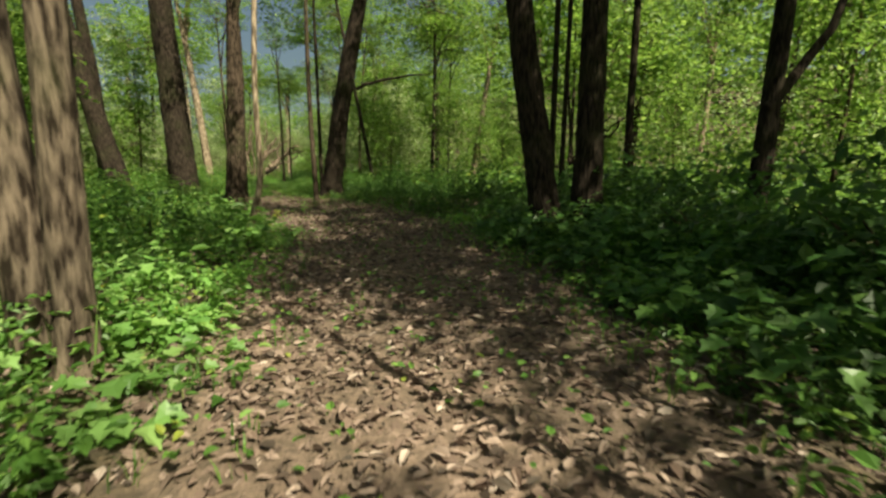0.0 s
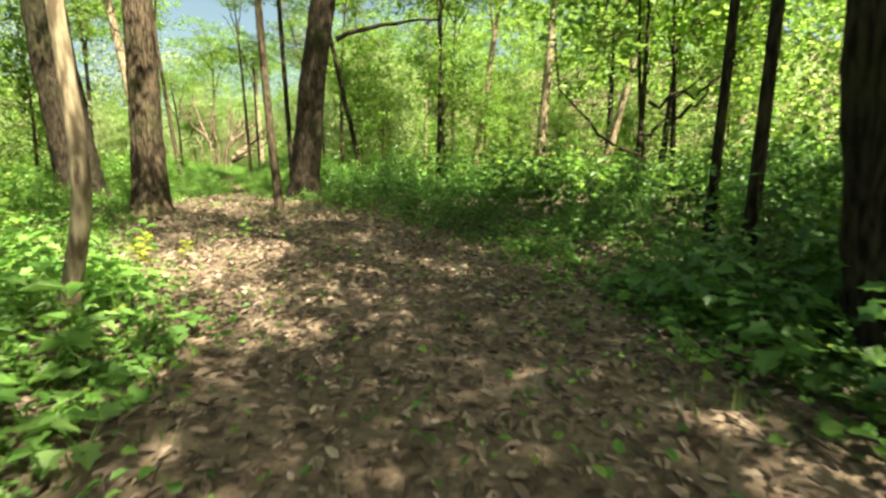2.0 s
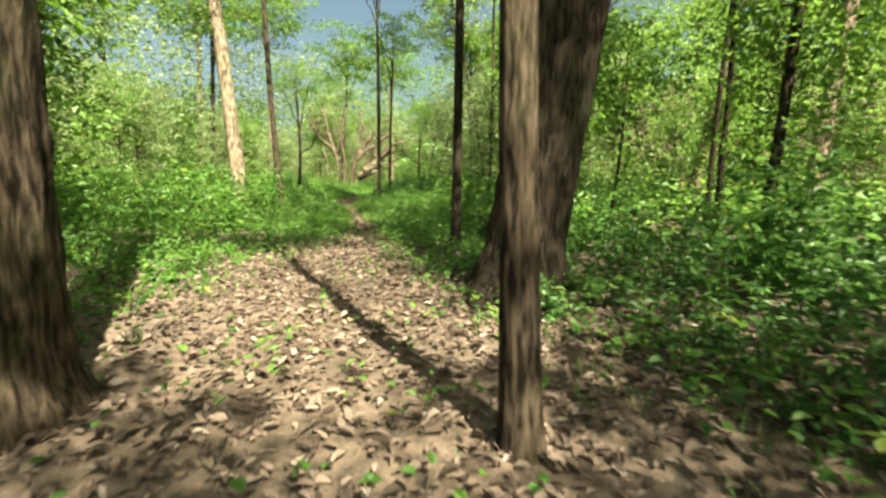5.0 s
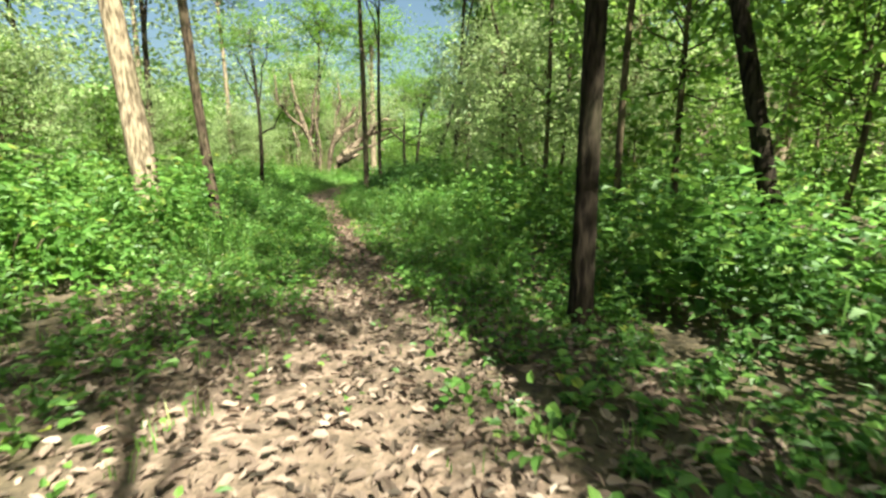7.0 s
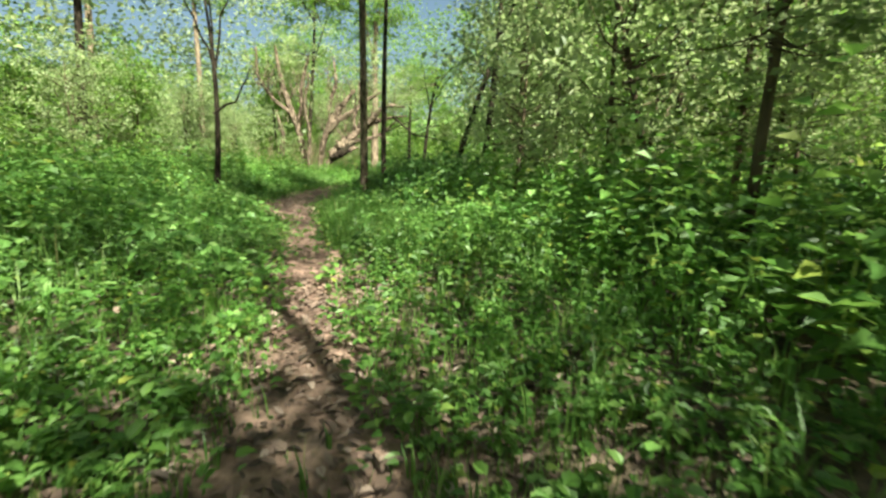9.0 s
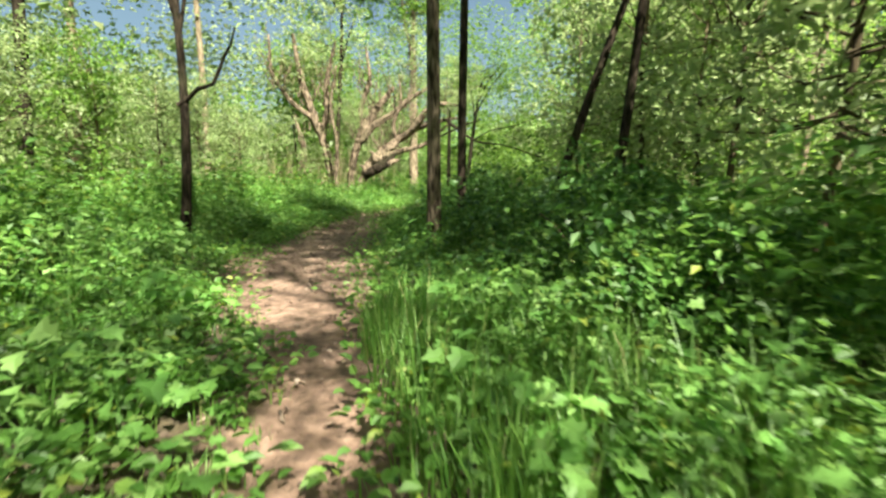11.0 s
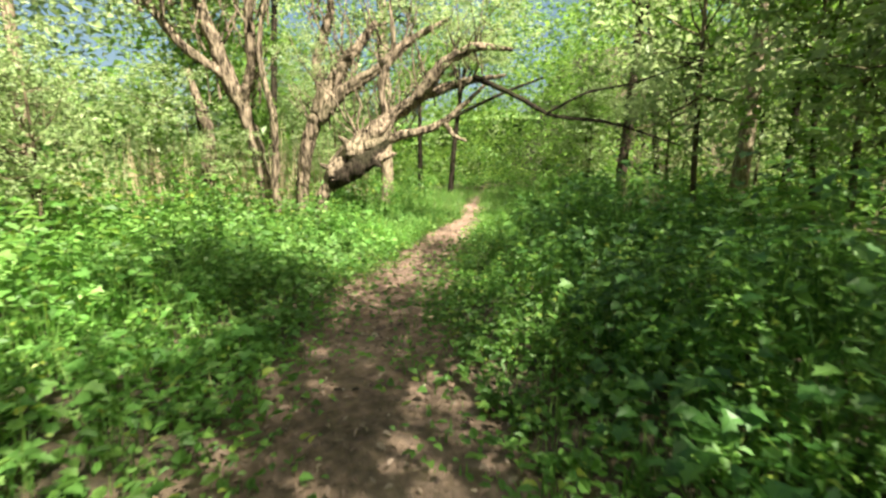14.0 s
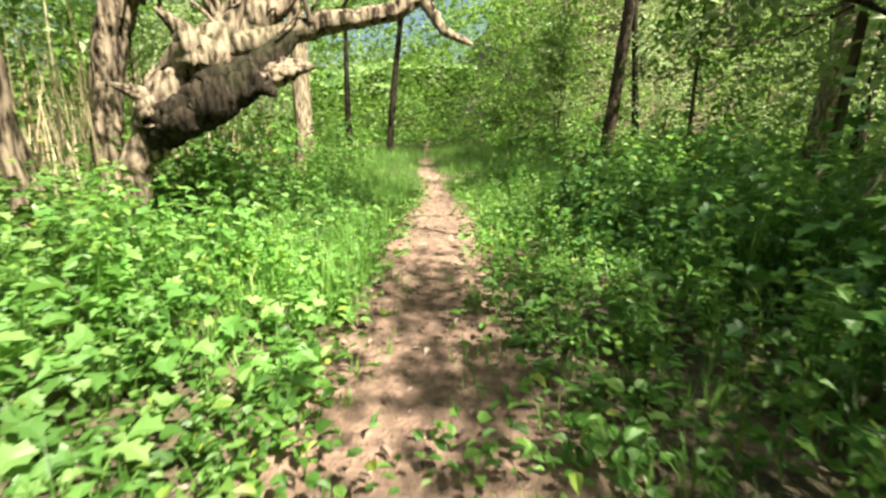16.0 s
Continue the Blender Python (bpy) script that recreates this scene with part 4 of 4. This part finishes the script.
x, y = x[keep], y[keep]
fallen_leaves("fallen_leaves", x, y, 0.045, "few dry leaves lying on the bare earth trail", 104)

# herbs beside the trail
def trodden(y, out):
    """Growth kept low where walkers spread out beside the leafy trail."""
    return 1 - 0.8 * np.exp(-((y - 21.3) / 2.6) ** 2) * np.clip(2.2 - out, 0, 1)


x, y, out = spots(3400, (-16, 8), (-2, 24), 0.05, 4.6, 110, -1)
g = np.random.default_rng(1)
herb_patch("herbs", x, y, np.clip(0.2 + 0.36 * out, 0.1, 0.85) * clumps(x, y) * trodden(y, out), HERB_LEAF, 0.15, 5, "fresh green herbs growing along the trail's sunny side", 111, 3)
# Right side: same herbs, with the shade put into darker leaves.
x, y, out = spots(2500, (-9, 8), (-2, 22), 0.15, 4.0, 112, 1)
herb_patch("herbs", x, y, np.clip(0.1 + 0.34 * out, 0.1, 1.0) * clumps(x, y) * trodden(y, out), DARK_LEAF, 0.15, 5, "herbs beside the trail, their shade put into dark green leaves", 113, 3)
x, y, out = spots(2400, (-18, -5), (21, 48), 0.02, 1.9, 114)
herb_patch("nettles", x, y, np.clip(0.12 + 0.45 * out, 0.1, 1.0) * clumps(x, y) * trodden(y, out), HERB_LEAF, 0.12, 7, "lush green nettles and herbs crowding the narrow trail", 115, 3)
x, y, out = spots(4200, (-20, -3), (21, 48), 1.8, 4.6, 124)
herb_patch("nettles", x, y, np.where(y > 44, 0.4, np.where((x > -13.5) & (y > 34), 0.6, 1.0)) * clumps(x, y), HERB_LEAF, 0.14, 7, "tall nettles and herbs behind the trail's edge", 125, 1)
x, y, out = spots(2200, (-9, 6), (-2, 22), -0.2, 1.6, 116)
low_patch("ground_plants", x, y, HERB_LEAF, 0.07, 7, "low broad-leaved plants at the trail's edge", 117)
x, y, out = spots(4200, (-18, -4), (21, 48), -0.15, 2.0, 118)
low_patch("ground_plants", x, y, HERB_LEAF, 0.062, 8, "low broad-leaved plants crowding the earth trail", 119)
x, y, out = spots(700, (-10, 3), (-1, 25), -2.2, -0.1, 120)
low_patch("ground_plants", x, y, HERB_LEAF, 0.05, 4, "single small seedlings among the fallen leaves", 121)


def broad_patch(name, x, y, height, leaf, size, per, label, seed):
    """Bushy plants with large lobed leaves on slanting stalks."""
    g = np.random.default_rng(seed)
    n = len(x)
    foot = rest_on(x, y, -0.02)
    a = g.uniform(0, 6.28, (n, per))
    rise = np.sqrt(g.uniform(0.05, 1.0, (n, per))) * height[:, None]
    reach = g.uniform(0.05, 0.4, (n, per)) * (0.3 + 0.7 * height[:, None])
    base = np.stack([foot[:, None, 0] + np.cos(a) * reach, foot[:, None, 1] + np.sin(a) * reach, foot[:, None, 2] + rise], -1).reshape(-1, 3)
    ahead = np.stack([np.cos(a), np.sin(a), g.uniform(-0.5, 0.35, a.shape)], -1).reshape(-1, 3)
    up = np.array([0, 0, 1.0]) + g.normal(0, 0.3, (n * per, 3))
    length = size * g.uniform(0.45, 1.3, n * per)
    root = np.repeat(foot, per, 0)
    stalk = leaf_array(root, base - root, up, np.linalg.norm(base - root, axis=1), 0.007, 1, 0, 0)
    tagged(new(name, mesh(name, *gather([leaf_array(base, ahead, up, length, length * g.uniform(0.85, 1.15, n * per), 4, 0.2, 0.16), stalk]), leaf)), label, "plants", kind="stuff")


# Dark leaves on the right side stand for the shade there.
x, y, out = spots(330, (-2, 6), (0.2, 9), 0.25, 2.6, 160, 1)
broad_patch("broad_leaved_plants", x, y, np.clip(0.25 + 0.4 * out, 0.2, 1.1) * clumps(x, y), DARK_LEAF, 0.12, 17, "plants with large lobed leaves, coloured dark for shade", 161)
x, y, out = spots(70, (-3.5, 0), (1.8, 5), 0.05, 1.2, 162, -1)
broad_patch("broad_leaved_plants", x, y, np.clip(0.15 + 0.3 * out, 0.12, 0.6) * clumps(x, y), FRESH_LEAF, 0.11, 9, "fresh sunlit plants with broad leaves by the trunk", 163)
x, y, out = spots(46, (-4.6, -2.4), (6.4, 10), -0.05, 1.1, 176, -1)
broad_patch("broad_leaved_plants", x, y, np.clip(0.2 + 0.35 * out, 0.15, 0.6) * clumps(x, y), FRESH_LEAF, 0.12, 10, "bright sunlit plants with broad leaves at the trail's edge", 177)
# Again the darker leaf copy, for the deep shade on the right.
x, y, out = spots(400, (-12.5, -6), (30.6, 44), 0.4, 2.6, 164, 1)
broad_patch("broad_leaved_plants", x, y, np.clip(0.2 + 0.42 * out, 0.2, 1.1) * clumps(x, y), DARK_LEAF, 0.085, 20, "plants with lobed leaves, coloured dark for deep shade", 165)
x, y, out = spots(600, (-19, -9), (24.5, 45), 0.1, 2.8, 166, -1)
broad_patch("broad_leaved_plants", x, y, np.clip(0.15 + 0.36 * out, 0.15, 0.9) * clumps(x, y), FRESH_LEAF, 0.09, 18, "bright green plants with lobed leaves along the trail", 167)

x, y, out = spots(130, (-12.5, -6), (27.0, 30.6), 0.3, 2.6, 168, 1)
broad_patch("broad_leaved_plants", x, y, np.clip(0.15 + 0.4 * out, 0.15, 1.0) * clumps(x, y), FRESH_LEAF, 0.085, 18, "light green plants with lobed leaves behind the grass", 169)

x, y, out = spots(900, (-16, -10), (30.5, 40), -0.5, 0.25, 170)
low_patch("ground_plants", x, y, HERB_LEAF, 0.05, 5, "small weeds creeping in over the edges of the earth trail", 171)
x, y, out = spots(500, (-16, -10), (30.5, 42), -0.35, 0.2, 172)
grass_patch("grass", x, y, np.random.default_rng(3).uniform(0.05, 0.14, len(x)), "short grass creeping in over the earth trail", 173, 5)

# farther undergrowth, coarser
x, y, out = spots(5600, (-34, 26), (-8, 66), 3.6, 17, 130)
keep = ~((x > -18.5) & (x < -9.5) & (y > 45) & (y < 63))
x, y = x[keep], y[keep]
herb_patch("undergrowth", x, y, 1.0 * clumps(x, y), HERB_LEAF, 0.26, 5, "green undergrowth covering the forest floor", 131, 1)

x, y, out = spots(1500, (-26, -1), (47, 84), 0.2, 10, 132)
keep = ~((x > -18.5) & (x < -8.5) & (y < 63))
x, y = x[keep], y[keep]
herb_patch("undergrowth", x, y, 0.7 * clumps(x, y), HERB_LEAF, 0.3, 4, "green undergrowth where the trail fades out", 133, 1)

# grass
x, y, out = spots(1500, (-11, 3), (-1, 24), -0.5, 1.4, 140)
grass_patch("grass", x, y, g.uniform(0.08, 0.2, len(x)), "short sparse grass at the trail's edge", 141, 5)
x, y, out = spots(4200, (-18, -6), (22, 60), -0.1, 2.2, 142)
grass_patch("grass", x, y, np.clip(0.14 + 0.2 * out, 0.1, 0.45) * g.uniform(0.7, 1.3, len(x)), "long green grass beside the trail", 143, 8)
x, y, out = spots(700, (-13, -7), (27.2, 30), 0.0, 1.3, 144, 1)
grass_patch("grass", x, y, g.uniform(0.2, 0.5, len(x)), "long pale green grass leaning over the trail", 145, 9)
x, y, out = spots(1600, (-16.5, -13.5), (41, 48), 0.0, 2.0, 146, -1)
grass_patch("grass", x, y, g.uniform(0.15, 0.4, len(x)), "bright sunny grass below the old tree", 147, 9)


x, y, out = spots(900, (-11, -4), (20.6, 25.5), -0.12, 1.1, 148)
grass_patch("grass", x, y, np.random.default_rng(2).uniform(0.06, 0.2, len(x)), "short grass creeping in over the leafy trail", 149, 7)


x, y, out = spots(3800, (-18.5, -8.5), (44, 63), 0.05, 6.0, 174)
grass_patch("grass", x, y, np.random.default_rng(4).uniform(0.14, 0.38, len(x)), "grass of the open glade where the trail fades out", 175, 8)


def dry_tuft(x, y):
    """Dead stems bent over from one root."""
    g = np.random.default_rng(62)
    n = 70
    a = g.uniform(0, 6.28, n)
    foot = rest_on(x + g.normal(0, 0.04, n), y + g.normal(0, 0.04, n))
    lean = np.stack([0.25 * np.cos(a), 0.25 * np.sin(a), np.ones(n)], -1)
    tall = g.uniform(0.7, 1.1, n)
    top = foot + unit(lean) * tall[:, None]
    fall = np.stack([np.cos(a), np.sin(a), np.full(n, -1.6)], -1) + g.normal(0, 0.3, (n, 3))
    root = new("dry_grass_tuft")
    tagged(root, "dry brown grass tuft drooping over the dark brambles", "grass tuft")
    up = g.normal(size=(n, 3))
    tagged(part("stalks", mesh("stalks", *leaf_array(foot, lean, up, tall, 0.008, 1, 0, 0), CANE), root), kind="stuff")
    tagged(part("dead_blades", mesh("dead_blades", *leaf_array(top, fall, up, g.uniform(0.2, 0.4, n), 0.02, 1, 0.1, 0), CANE), root), kind="stuff")


dry_tuft(-10.7, 41.2)


# ---- the wood beyond ----
def leaf_mass(name, centres, spread, per, size, leaf, label, seed):
    """Loose sprays of leaves about many centres."""
    g = np.random.default_rng(seed)
    n = len(centres) * per
    off = g.normal(0, 1, (n, 3)) * np.array([spread, spread, spread * 0.55])
    base = np.repeat(centres, per, 0) + off
    base[:, 2] = np.maximum(base[:, 2], 0.1)
    ahead = g.normal(0, 1, (n, 3)) * np.array([1, 1, 0.45])
    up = np.array([0, 0, 1.0]) + g.normal(0, 0.5, (n, 3))
    length = size * g.uniform(0.6, 1.3, n)
    tagged(new(name, mesh(name, *leaf_array(base, ahead, up, length, length * 0.62), leaf)), label, "foliage", kind="stuff")


def open_view(x, y):
    """Nothing dense hangs in the sunny glade by the many-stemmed tree."""
    return not (-2 < x < 10 and 10 < y < 32)


def ring(count, near, far, low, high, seed, lumps=0.5):
    """Centres in a belt about the walk, thicker in lumps."""
    g = np.random.default_rng(seed)
    got = []
    while len(got) < count:
        x, y = g.uniform(-70, 60), g.uniform(-30, 110)
        d = np.min(np.hypot(x - LINE_X[100:340:8], y - LINE_Y[100:340:8]))
        if near < d < far and open_view(x, y) and noise.noise(Vector((x * 0.17, y * 0.17, seed))) > -lumps * g.uniform(0, 1):
            got.append((x, y, float(land(x, y)) + low + (high - low) * g.uniform(0, 1) ** 1.3))
    return np.array(got)


leaf_mass("far_woods", ring(1300, 24, 42, 0.3, 12, 31, 0.7), 0.8, 36, 0.46, CROWN_LEAF, "distant woodland of sunlit green foliage", 32)
leaf_mass("far_woods", ring(900, 44, 60, 0.0, 12, 43, 0.9), 1.6, 34, 1.0, CROWN_LEAF, "farthest woodland closing the view", 44)
leaf_mass("far_woods", ring(450, 22, 40, 0.5, 9, 33, 0.4), 0.8, 36, 0.36, PALE_LEAF, "distant pale green willow foliage", 34)
leaf_mass("woodland", ring(1000, 11, 25, 0.8, 10, 37, 0.35), 0.8, 32, 0.27, CROWN_LEAF, "green woodland foliage behind the first trees", 38)
leaf_mass("woodland", ring(420, 10, 24, 0.8, 6, 39, 0.35), 0.75, 34, 0.24, PALE_LEAF, "pale sunlit willow foliage behind the first trees", 40)
leaf_mass("far_woods", ring(900, 26, 46, 0.2, 4, 41, 0.9), 1.0, 30, 0.4, CROWN_LEAF, "distant green hedge of young growth", 42)
g = np.random.default_rng(71)
leaf_mass("woodland", np.stack([g.uniform(-32, 4, 620), g.uniform(63, 78, 620), g.uniform(1.5, 15, 620)], -1), 0.85, 36, 0.32, CROWN_LEAF, "tall woodland at the end of the trail", 72)
leaf_mass("woodland", np.stack([g.uniform(-33, -21, 380), g.uniform(16, 52, 380), g.uniform(1.5, 11, 380)], -1), 0.8, 36, 0.28, PALE_LEAF, "tall pale woodland beyond the nettles", 73)
leaf_mass("thicket", ring(700, 9, 22, 0.3, 2.6, 35, 0.1), 0.55, 34, 0.2, CROWN_LEAF, "tangled green thicket under the trees", 36)
x, y, out = spots(5000, (-60, 50), (-20, 95), 16, 48, 150)
herb_patch("undergrowth", x, y, g.uniform(0.3, 0.9, len(x)), HERB_LEAF, 0.55, 3, "green undergrowth between distant trees", 151, 1)


# ---- single young shoots that stand out beside the trail ----
def sprig(seed, height, leaves, leaf, label):
    g = np.random.default_rng(seed)
    root = new("seedling")
    tagged(root, label, "seedling", "seedlings by the trail")
    tip = np.array([g.normal(0, 0.08), g.normal(0, 0.08), height])
    part("stem", mesh("stem", *tube(bent((0, 0, 0), tip, (0.04, 0.02, 0), 6), np.linspace(0.006, 0.0025, 6), 5), BARK_TWIG, True), root)
    for k in range(leaves):
        h = 0.35 + 0.65 * k / max(leaves - 1, 1)
        a = k * 2.4 + g.uniform(-0.3, 0.3)
        v, f = leaf_array((tip * h)[None], np.array([[math.cos(a), math.sin(a), 0.35]]), np.array([[g.normal(0, 0.2), g.normal(0, 0.2), 1.0]]), height * g.uniform(0.28, 0.42), height * g.uniform(0.18, 0.26), 2, 0.25, 0.18)
        part("leaf", mesh("leaf", v, f, leaf), root)
    return root


SHOOTS = [(-3.0, 7.0, 0.6), (-3.3, 7.2, 0.66), (-2.85, 7.45, 0.55), (-3.5, 7.5, 0.6), (-2.75, 6.4, 0.5),
          (-3.35, 11.15, 0.36), (-1.05, 11.2, 0.3), (-2.9, 12.2, 0.22), (-3.6, 13.2, 0.3), (-2.6, 5.6, 0.4), (-2.2, 4.2, 0.42), (-1.7, 3.5, 0.36), (-4.4, 10.6, 0.45), (-4.9, 9.8, 0.5),
          (-5.9, 21.9, 0.4), (-6.1, 23.1, 0.55), (-7.0, 22.7, 0.42), (-11.7, 33.1, 0.6), (-11.4, 33.9, 0.5), (-12.1, 34.3, 0.45), (-12.6, 38.4, 0.4), (-12.9, 40.6, 0.38), (-15.4, 40.4, 0.5), (-15.6, 39.3, 0.55), (-7.6, 20.7, 0.25)]
for n, (x, y, h) in enumerate(SHOOTS):
    sprig(900 + n, h, 7, HERB_LEAF, "single fresh green shoot with broad leaves by the trail").matrix_basis = stand(x, y, 1.0, n * 1.1, 0.01)


YELLOW_LEAF = leaf_material("yellow_leaf", [(0.0, (0.2, 0.27, 0.03)), (1.0, (0.36, 0.38, 0.05))], 0.5, 0.5)
for n, (x, y, h) in enumerate([(-4.05, 10.2, 0.3), (-4.3, 10.4, 0.36), (-3.8, 10.4, 0.28)]):
    sprig(950 + n, h, 9, YELLOW_LEAF, "single yellow-green shoot among the fallen leaves").matrix_basis = stand(x, y, 1.0, n * 1.7, 0.01)


def far_backdrop():
    """A far uneven edge of woodland closing the distance all round."""
    mat, nodes, base, make = nodes_of("far_foliage")
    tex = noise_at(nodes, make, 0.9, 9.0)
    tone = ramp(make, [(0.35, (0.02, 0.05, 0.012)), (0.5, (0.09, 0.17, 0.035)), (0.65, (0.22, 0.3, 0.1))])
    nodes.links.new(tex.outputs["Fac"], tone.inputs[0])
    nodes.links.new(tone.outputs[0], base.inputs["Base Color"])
    base.inputs["Roughness"].default_value = 0.9
    n, rows = 220, 14
    a = np.linspace(0, 2 * np.pi, n, endpoint=False)
    v = []
    for k in range(rows):
        h = k / (rows - 1)
        for b in a:
            q = noise.noise(Vector((math.cos(b) * 9, math.sin(b) * 9, h * 3)))
            top = 8.5 + 4.5 * noise.noise(Vector((math.cos(b) * 6, math.sin(b) * 6, 5.0)))
            far = 1.0 + 0.09 * q + 0.03 * noise.noise(Vector((math.cos(b) * 40, math.sin(b) * 40, h * 14)))
            v.append((-6 + math.cos(b) * 62 * far, 24 + math.sin(b) * 72 * far, -0.6 + h * top))
    i, j = np.meshgrid(np.arange(rows - 1), np.arange(n), indexing="ij")
    k = (j + 1) % n
    f = np.stack([i * n + j, (i + 1) * n + j, (i + 1) * n + k, i * n + k], -1).reshape(-1, 4)
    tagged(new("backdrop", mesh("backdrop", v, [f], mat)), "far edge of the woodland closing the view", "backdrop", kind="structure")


far_backdrop()
